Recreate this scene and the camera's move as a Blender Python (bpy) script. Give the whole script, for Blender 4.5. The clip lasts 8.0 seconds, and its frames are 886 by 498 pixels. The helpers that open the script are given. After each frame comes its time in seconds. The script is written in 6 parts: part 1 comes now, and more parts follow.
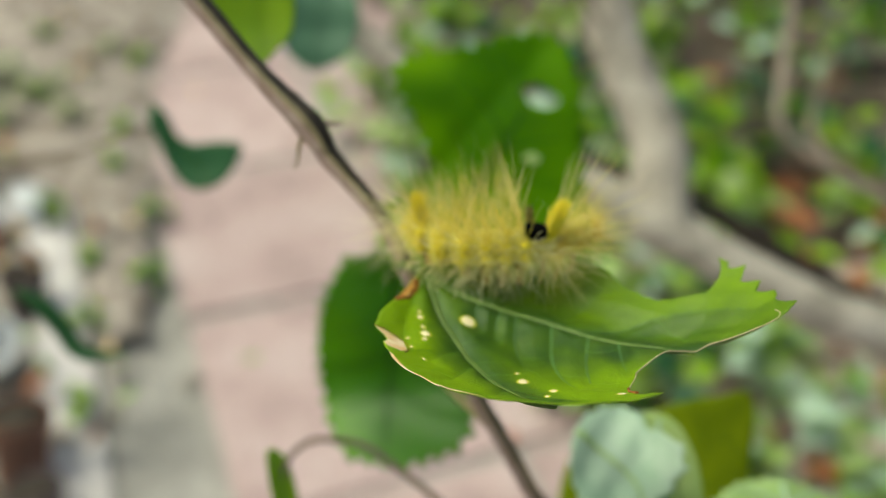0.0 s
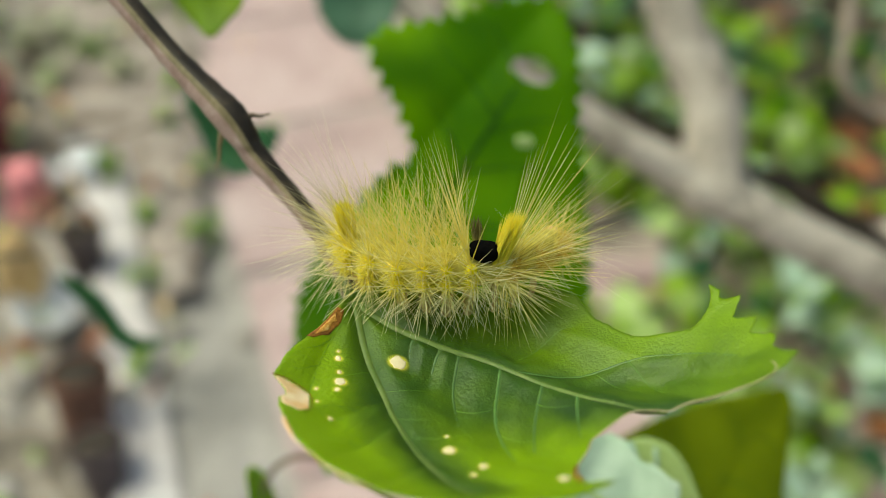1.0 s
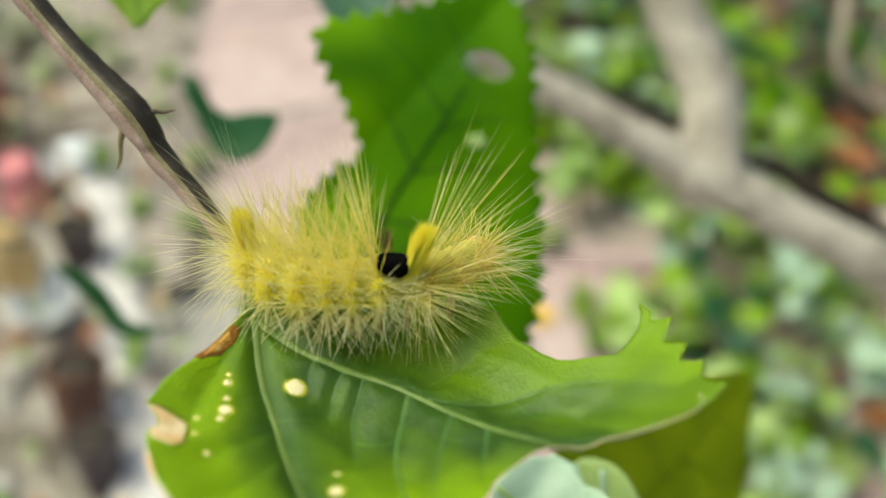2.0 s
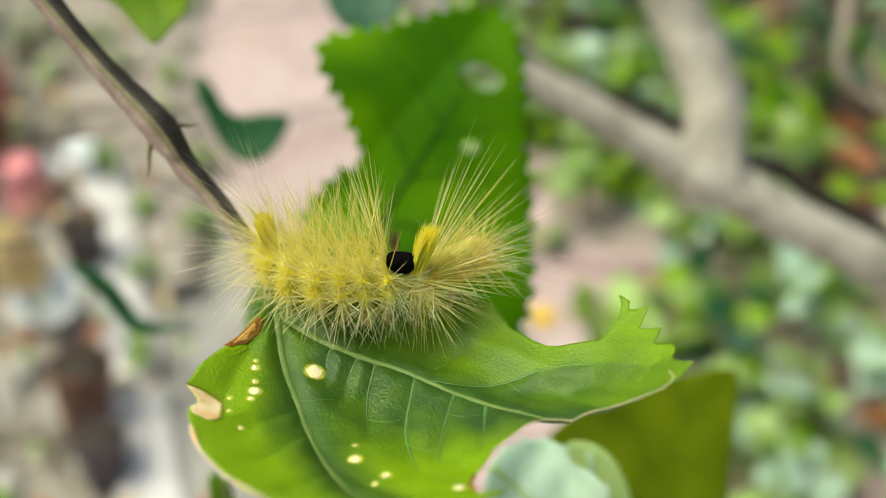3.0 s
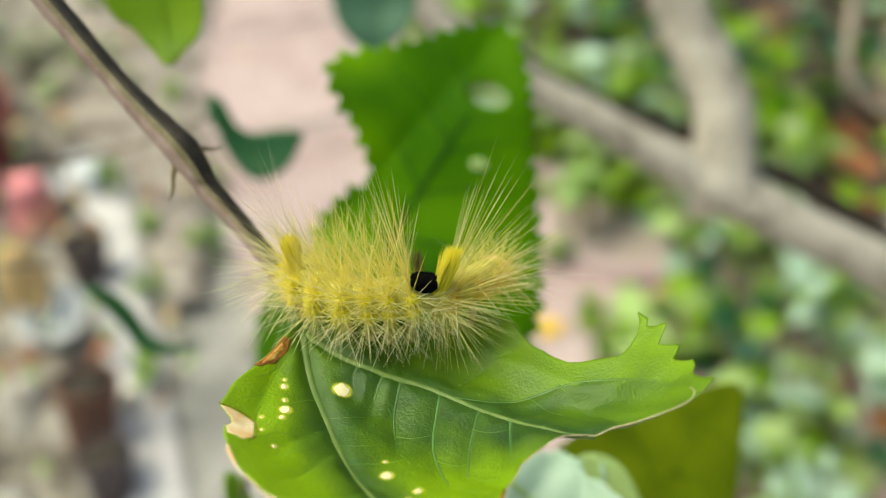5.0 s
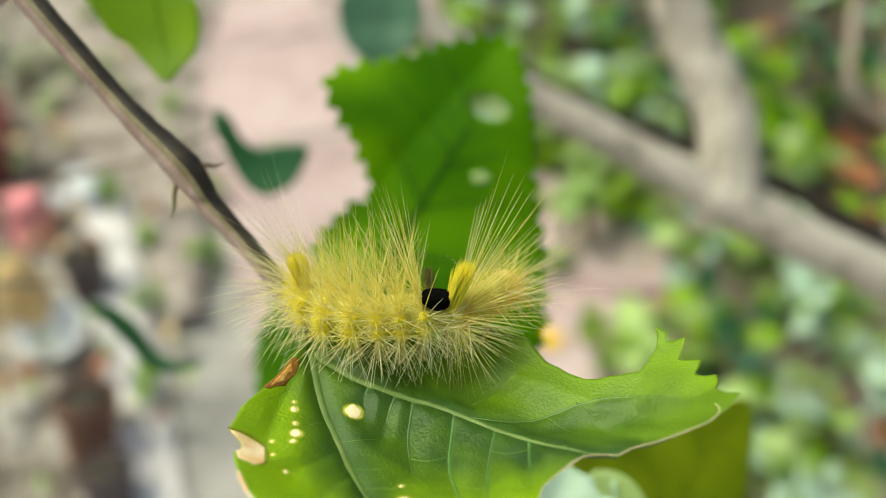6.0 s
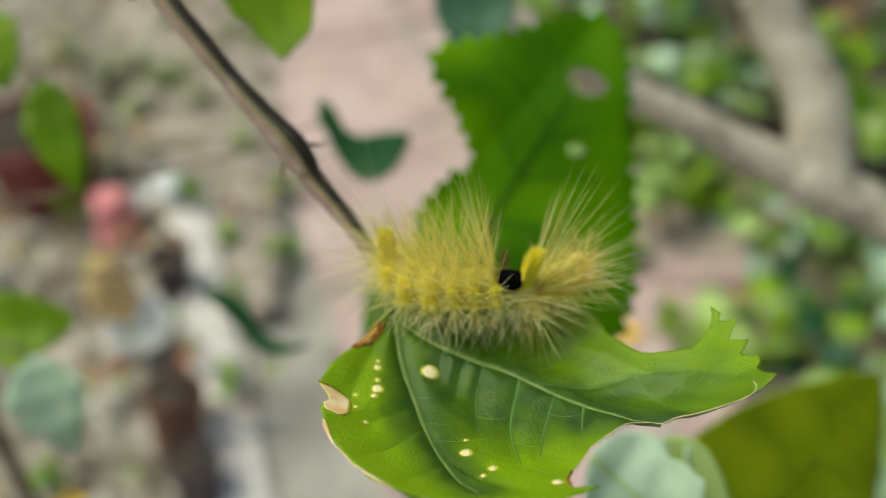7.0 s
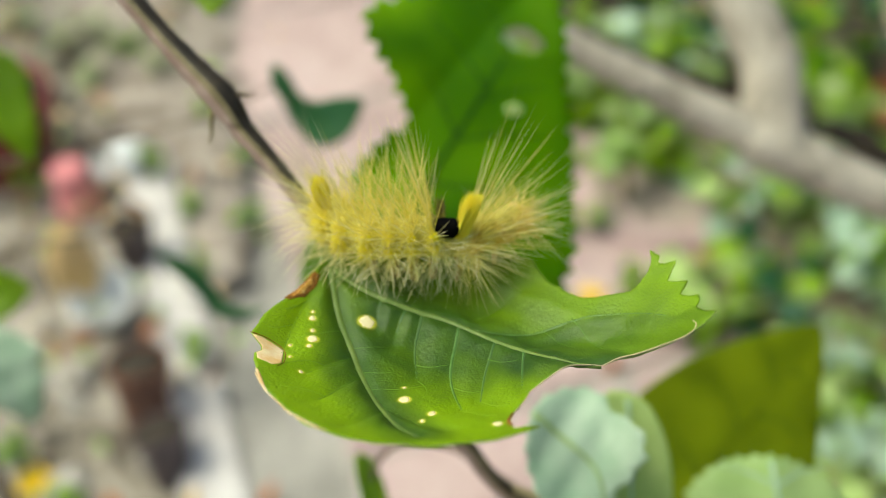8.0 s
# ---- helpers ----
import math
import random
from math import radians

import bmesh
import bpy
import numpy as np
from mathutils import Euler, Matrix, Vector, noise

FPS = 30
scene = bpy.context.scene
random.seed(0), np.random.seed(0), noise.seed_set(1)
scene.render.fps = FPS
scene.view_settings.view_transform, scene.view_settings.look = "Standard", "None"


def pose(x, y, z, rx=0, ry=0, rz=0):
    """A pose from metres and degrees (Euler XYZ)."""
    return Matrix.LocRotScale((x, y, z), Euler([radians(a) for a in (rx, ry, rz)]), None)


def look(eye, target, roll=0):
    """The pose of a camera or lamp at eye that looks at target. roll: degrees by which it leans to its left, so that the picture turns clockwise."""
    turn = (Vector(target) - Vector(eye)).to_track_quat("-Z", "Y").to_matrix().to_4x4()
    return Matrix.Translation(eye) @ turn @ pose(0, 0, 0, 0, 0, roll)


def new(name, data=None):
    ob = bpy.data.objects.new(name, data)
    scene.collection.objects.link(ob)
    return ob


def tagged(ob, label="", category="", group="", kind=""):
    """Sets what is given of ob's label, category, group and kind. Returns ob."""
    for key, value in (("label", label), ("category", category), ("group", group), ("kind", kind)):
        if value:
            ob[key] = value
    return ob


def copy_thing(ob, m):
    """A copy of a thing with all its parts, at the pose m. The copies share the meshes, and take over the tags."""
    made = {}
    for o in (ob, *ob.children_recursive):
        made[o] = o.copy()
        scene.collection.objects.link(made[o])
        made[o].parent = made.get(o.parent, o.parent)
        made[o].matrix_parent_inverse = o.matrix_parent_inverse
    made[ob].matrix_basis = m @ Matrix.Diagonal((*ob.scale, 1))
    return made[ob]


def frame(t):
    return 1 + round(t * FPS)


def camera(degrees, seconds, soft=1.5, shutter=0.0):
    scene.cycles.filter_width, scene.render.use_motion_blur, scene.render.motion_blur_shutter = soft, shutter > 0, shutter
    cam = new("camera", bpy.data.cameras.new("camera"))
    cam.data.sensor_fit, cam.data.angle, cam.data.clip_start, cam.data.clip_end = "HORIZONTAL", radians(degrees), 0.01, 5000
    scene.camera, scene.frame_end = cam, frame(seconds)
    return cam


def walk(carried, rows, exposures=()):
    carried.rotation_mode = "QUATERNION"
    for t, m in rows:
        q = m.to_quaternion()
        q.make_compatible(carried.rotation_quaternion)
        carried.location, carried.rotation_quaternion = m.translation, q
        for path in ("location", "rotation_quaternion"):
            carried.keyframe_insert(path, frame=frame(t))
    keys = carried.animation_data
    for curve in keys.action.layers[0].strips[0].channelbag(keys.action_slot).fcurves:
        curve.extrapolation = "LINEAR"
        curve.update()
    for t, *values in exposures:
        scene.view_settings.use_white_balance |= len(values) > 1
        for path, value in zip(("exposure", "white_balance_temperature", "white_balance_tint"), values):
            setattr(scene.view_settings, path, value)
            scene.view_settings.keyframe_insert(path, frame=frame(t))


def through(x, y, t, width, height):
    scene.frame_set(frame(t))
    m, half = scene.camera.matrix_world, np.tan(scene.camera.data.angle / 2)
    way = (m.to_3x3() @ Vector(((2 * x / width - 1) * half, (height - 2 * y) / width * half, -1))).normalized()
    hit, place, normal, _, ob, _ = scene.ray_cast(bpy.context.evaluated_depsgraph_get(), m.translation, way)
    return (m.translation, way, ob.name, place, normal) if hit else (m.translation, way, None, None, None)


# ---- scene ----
# ---- camera and its way ----
cam = camera(50.0, 8.0, soft=1.0)
cam.data.dof.use_dof = True
cam.data.dof.focus_distance = 0.1365
cam.data.dof.aperture_fstop = 9.5
PATH = [
    (0.0, 0.0044, -0.0124, 1.1446, 51.50, -2.50, -1.88),
    (0.5, 0.0036, 0.0065, 1.1476, 48.92, -0.58, -0.17),
    (1.0, 0.0083, 0.0047, 1.1499, 48.17, -0.05, 0.26),
    (1.5, 0.0075, 0.0055, 1.1495, 48.14, -0.24, 0.24),
    (1.7, 0.0071, 0.0062, 1.1458, 47.83, -0.08, -0.13),
    (2.8, 0.0041, -0.0062, 1.1514, 47.75, 0.01, -0.17),
    (3.0, 0.0040, -0.0014, 1.1509, 47.82, -0.06, -0.04),
    (3.5, 0.0022, 0.0004, 1.1510, 47.97, -0.09, -0.04),
    (4.0, 0.0000, -0.0000, 1.1500, 48.00, -0.00, -0.00),
    (4.5, -0.0001, 0.0002, 1.1495, 48.40, 0.41, -0.09),
    (4.7, -0.0003, 0.0007, 1.1498, 48.27, 0.47, -0.25),
    (5.8, -0.0049, 0.0059, 1.1498, 49.56, 0.89, -1.00),
    (6.0, -0.0054, 0.0053, 1.1490, 49.20, 0.73, -0.81),
    (6.5, -0.0155, -0.0018, 1.1501, 48.49, 2.33, 0.55),
    (7.0, -0.0174, -0.0046, 1.1504, 49.17, 3.96, 1.84),
    (7.5, -0.0128, -0.0053, 1.1514, 48.82, 3.90, 1.44),
    (8.0, -0.0128, -0.0087, 1.1513, 47.08, 3.30, -0.23),
]
# the swaying shoot: where its pivot is, and how it leans
PIVOT = (0.0, 0.1115, 1.0496)
SWAY = [
    (0.0, 0.0345, 0.1272, 1.0399, 1.04, -1.79, -0.64),
    (0.5, 0.0242, 0.1235, 1.0437, 0.98, -1.59, -0.58),
    (1.0, 0.0187, 0.1142, 1.0541, 0.22, -1.02, -0.51),
    (1.5, 0.0104, 0.1043, 1.0570, -0.06, -0.68, -0.83),
    (1.7, 0.0073, 0.1021, 1.0576, -0.01, -0.34, -0.91),
    (2.8, 0.0032, 0.1048, 1.0534, 0.16, -0.21, -0.32),
    (3.0, 0.0027, 0.1084, 1.0514, 0.02, -0.18, -0.08),
    (3.5, 0.0018, 0.1097, 1.0513, 0.41, 0.13, 0.41),
    (4.0, -0.0000, 0.1115, 1.0496, -0.00, 0.00, 0.00),
    (4.5, 0.0000, 0.1127, 1.0471, -0.13, 0.43, 0.10),
    (4.7, 0.0003, 0.1132, 1.0472, 0.07, 0.40, -0.00),
    (5.8, 0.0004, 0.1152, 1.0450, 0.21, 0.32, 0.65),
    (6.0, -0.0016, 0.1139, 1.0479, 0.04, 0.18, 0.74),
    (6.5, -0.0183, 0.1123, 1.0514, 2.23, 0.42, -2.83),
    (7.0, -0.0126, 0.1168, 1.0422, 2.50, -0.15, -3.44),
    (7.5, -0.0145, 0.1140, 1.0429, 1.55, 1.10, -2.52),
    (8.0, -0.0128, 0.1122, 1.0480, 1.69, 0.94, -2.24),
]
walk(cam, [(t, pose(x, y, z, rx, ry, rz)) for t, x, y, z, rx, ry, rz in PATH], exposures=[(0.0, -0.3, 6750, -10), (0.5, -0.46, 6750, -8), (1.0, -0.26, 6750, -10), (3.0, 0.02, 6750, -10), (4.5, 0.02, 6750, -10), (6.2, 0.02, 6750, -10), (7.0, -0.39, 6750, -10), (7.5, -0.22, 6750, -10), (8.0, -0.05, 6750, -10)])

# ---- world and light: bright shade under a hazy sky ----
world = bpy.data.worlds.new("sky")
scene.world = world
world.use_nodes = True
wn = world.node_tree.nodes
sky = wn.new("ShaderNodeTexSky")
sky.sky_type, sky.sun_disc = "NISHITA", False
sky.sun_elevation, sky.sun_rotation = radians(59), radians(284)
sky.air_density, sky.dust_density = 1.0, 7.0
wn["Background"].inputs["Strength"].default_value = 0.14
world.node_tree.links.new(sky.outputs[0], wn["Background"].inputs["Color"])
sun = new("sun", bpy.data.lights.new("sun", "SUN"))
sun.data.energy, sun.data.angle, sun.data.color = 2.15, radians(30), (1.0, 0.95, 0.87)
sun.matrix_basis = look((-2.0, 0.8, 4.43), (0, 0.3, 1.0))


# ---- materials ----
def shader(name):
    m = bpy.data.materials.new(name)
    m.use_nodes = True
    nt = m.node_tree
    return m, nt, nt.nodes["Principled BSDF"]


def node(nt, kind, **inputs):
    n = nt.nodes.new("ShaderNode" + kind)
    for k, v in inputs.items():
        n.inputs[k.replace("_", " ")].default_value = v
    return n


def ramp(nt, source, stops):
    r = nt.nodes.new("ShaderNodeValToRGB")
    e = r.color_ramp.elements
    while len(e) < len(stops):
        e.new(0.5)
    for el, (p, c) in zip(e, stops):
        el.position, el.color = p, (*c, 1)
    nt.links.new(source, r.inputs["Fac"])
    return r.outputs["Color"]


def mottled(name, dark, mid, light, size, rough=0.8, fine=8.0, bump=0.3, spread=0.25, spec=0.3, vary=0.12):
    """A surface with coarse patches, fine grain, and a shift from piece to piece. size: metres of one patch."""
    m, nt, b = shader(name)
    co = nt.nodes.new("ShaderNodeTexCoord")
    n1 = node(nt, "TexNoise", Scale=1 / size, Detail=5.0, Roughness=0.62)
    n2 = node(nt, "TexNoise", Scale=fine / size, Detail=4.0, Roughness=0.6)
    info = nt.nodes.new("ShaderNodeObjectInfo")
    off = nt.nodes.new("ShaderNodeVectorMath")
    off.operation = "MULTIPLY_ADD"
    off.inputs[1].default_value = (1, 1, 1)
    nt.links.new(co.outputs["Object"], off.inputs[0])
    nt.links.new(info.outputs["Random"], off.inputs[2])
    for n in (n1, n2):
        nt.links.new(off.outputs[0], n.inputs["Vector"])
    mix = nt.nodes.new("ShaderNodeMath")
    mix.operation = "MULTIPLY_ADD"
    mix.inputs[1].default_value = 0.35
    nt.links.new(n2.outputs["Fac"], mix.inputs[0])
    half = nt.nodes.new("ShaderNodeMath")
    half.operation = "MULTIPLY"
    half.inputs[1].default_value = 0.65
    nt.links.new(n1.outputs["Fac"], half.inputs[0])
    nt.links.new(half.outputs[0], mix.inputs[2])
    col = ramp(nt, mix.outputs[0], [(0.5 - spread, dark), (0.5, mid), (0.5 + spread, light)])
    hsv = nt.nodes.new("ShaderNodeHueSaturation")
    rng = nt.nodes.new("ShaderNodeMapRange")
    rng.inputs["To Min"].default_value, rng.inputs["To Max"].default_value = 1 - vary, 1 + vary
    nt.links.new(info.outputs["Random"], rng.inputs["Value"])
    nt.links.new(rng.outputs[0], hsv.inputs["Value"])
    nt.links.new(col, hsv.inputs["Color"])
    nt.links.new(hsv.outputs[0], b.inputs["Base Color"])
    b.inputs["Roughness"].default_value = rough
    b.inputs["Specular IOR Level"].default_value = spec
    if bump:
        bp = node(nt, "Bump", Strength=bump, Distance=size / fine)
        nt.links.new(n2.outputs["Fac"], bp.inputs["Height"])
        nt.links.new(bp.outputs[0], b.inputs["Normal"])
    return m


def foliage(name, dark, light, size, rough=0.42, through=0.35, glow=(0.25, 0.42, 0.03), spec=0.5, bump=0.25, vary=0.2, young=None, bloom=0.0):
    """A leaf's blade: two scales of colour, a soft waxy gloss, and light that comes through from behind."""
    m, nt, b = shader(name)
    co = nt.nodes.new("ShaderNodeTexCoord")
    info = nt.nodes.new("ShaderNodeObjectInfo")
    off = nt.nodes.new("ShaderNodeVectorMath")
    off.operation = "ADD"
    nt.links.new(co.outputs["Object"], off.inputs[0])
    nt.links.new(info.outputs["Random"], off.inputs[1])
    n1 = node(nt, "TexNoise", Scale=1 / size, Detail=3.0)
    n2 = node(nt, "TexNoise", Scale=14 / size, Detail=4.0, Roughness=0.65)
    vo = node(nt, "TexVoronoi", Scale=18 / size)
    vo.feature = "DISTANCE_TO_EDGE"
    for n in (n1, n2, vo):
        nt.links.new(off.outputs[0], n.inputs["Vector"])
    mix = nt.nodes.new("ShaderNodeMath")
    mix.operation = "MULTIPLY_ADD"
    mix.inputs[1].default_value = 0.3
    nt.links.new(n2.outputs["Fac"], mix.inputs[0])
    half = nt.nodes.new("ShaderNodeMath")
    half.operation = "MULTIPLY"
    half.inputs[1].default_value = 0.7
    nt.links.new(n1.outputs["Fac"], half.inputs[0])
    nt.links.new(half.outputs[0], mix.inputs[2])
    col = ramp(nt, mix.outputs[0], [(0.33, dark), (0.67, light)])
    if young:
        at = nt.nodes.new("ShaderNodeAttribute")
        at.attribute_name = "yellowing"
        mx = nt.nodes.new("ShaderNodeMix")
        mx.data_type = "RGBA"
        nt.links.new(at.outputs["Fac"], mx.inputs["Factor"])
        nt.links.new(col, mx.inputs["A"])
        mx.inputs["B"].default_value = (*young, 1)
        ring = nt.nodes.new("ShaderNodeAttribute")
        ring.attribute_name = "halo"
        my = nt.nodes.new("ShaderNodeMix")
        my.data_type = "RGBA"
        nt.links.new(ring.outputs["Fac"], my.inputs["Factor"])
        nt.links.new(mx.outputs["Result"], my.inputs["A"])
        my.inputs["B"].default_value = (0.66, 0.62, 0.06, 1)
        col = my.outputs["Result"]
    hsv = nt.nodes.new("ShaderNodeHueSaturation")
    rng = nt.nodes.new("ShaderNodeMapRange")
    rng.inputs["To Min"].default_value, rng.inputs["To Max"].default_value = 1 - vary, 1 + vary
    nt.links.new(info.outputs["Random"], rng.inputs["Value"])
    nt.links.new(rng.outputs[0], hsv.inputs["Value"])
    nt.links.new(col, hsv.inputs["Color"])
    nt.links.new(hsv.outputs[0], b.inputs["Base Color"])
    b.inputs["Roughness"].default_value, b.inputs["Specular IOR Level"].default_value = rough, spec
    if bloom:
        b.inputs["Sheen Weight"].default_value, b.inputs["Sheen Roughness"].default_value = bloom, 0.45
        b.inputs["Sheen Tint"].default_value = (0.8, 0.95, 0.88, 1)
    n3 = node(nt, "TexNoise", Scale=48 / size, Detail=3.0, Roughness=0.6)
    nt.links.new(off.outputs[0], n3.inputs["Vector"])
    grain = nt.nodes.new("ShaderNodeMath")
    grain.operation = "MULTIPLY_ADD"
    grain.inputs[1].default_value = 1.0
    nt.links.new(n3.outputs["Fac"], grain.inputs[0])
    nt.links.new(vo.outputs["Distance"], grain.inputs[2])
    if bump:
        bp = node(nt, "Bump", Strength=bump, Distance=size / 45)
        nt.links.new(grain.outputs[0], bp.inputs["Height"])
        nt.links.new(bp.outputs[0], b.inputs["Normal"])
    tr = nt.nodes.new("ShaderNodeBsdfTranslucent")
    tr.inputs["Color"].default_value = (*glow, 1)
    ms = nt.nodes.new("ShaderNodeMixShader")
    ms.inputs["Fac"].default_value = through
    nt.links.new(b.outputs[0], ms.inputs[1])
    nt.links.new(tr.outputs[0], ms.inputs[2])
    nt.links.new(ms.outputs[0], nt.nodes["Material Output"].inputs["Surface"])
    return m


def hair_material(name, dark, light, through=0.35, clear=0.2):
    """Fine glassy bristles, each of a slightly different tint."""
    m, nt, b = shader(name)
    geo = nt.nodes.new("ShaderNodeNewGeometry")
    tint = ramp(nt, geo.outputs["Random Per Island"], [(0.0, dark), (1.0, light)])
    at = nt.nodes.new("ShaderNodeAttribute")
    at.attribute_name = "along"
    root = ramp(nt, at.outputs["Fac"], [(0.0, (0.45, 0.45, 0.45)), (0.5, (0.0, 0.0, 0.0))])
    mx = nt.nodes.new("ShaderNodeMix")
    mx.data_type = "RGBA"
    nt.links.new(root, mx.inputs["Factor"])
    nt.links.new(tint, mx.inputs["A"])
    mx.inputs["B"].default_value = (0.98, 0.9, 0.12, 1)
    col = mx.outputs["Result"]
    nt.links.new(col, b.inputs["Base Color"])
    b.inputs["Roughness"].default_value = 0.3
    tr = nt.nodes.new("ShaderNodeBsdfTranslucent")
    nt.links.new(col, tr.inputs["Color"])
    ms = nt.nodes.new("ShaderNodeMixShader")
    ms.inputs["Fac"].default_value = through
    nt.links.new(b.outputs[0], ms.inputs[1])
    nt.links.new(tr.outputs[0], ms.inputs[2])
    cl = nt.nodes.new("ShaderNodeBsdfTransparent")
    cl.inputs["Color"].default_value = (1.0, 0.99, 0.86, 1)
    m2 = nt.nodes.new("ShaderNodeMixShader")
    m2.inputs["Fac"].default_value = clear
    nt.links.new(ms.outputs[0], m2.inputs[1])
    nt.links.new(cl.outputs[0], m2.inputs[2])
    nt.links.new(m2.outputs[0], nt.nodes["Material Output"].inputs["Surface"])
    return m


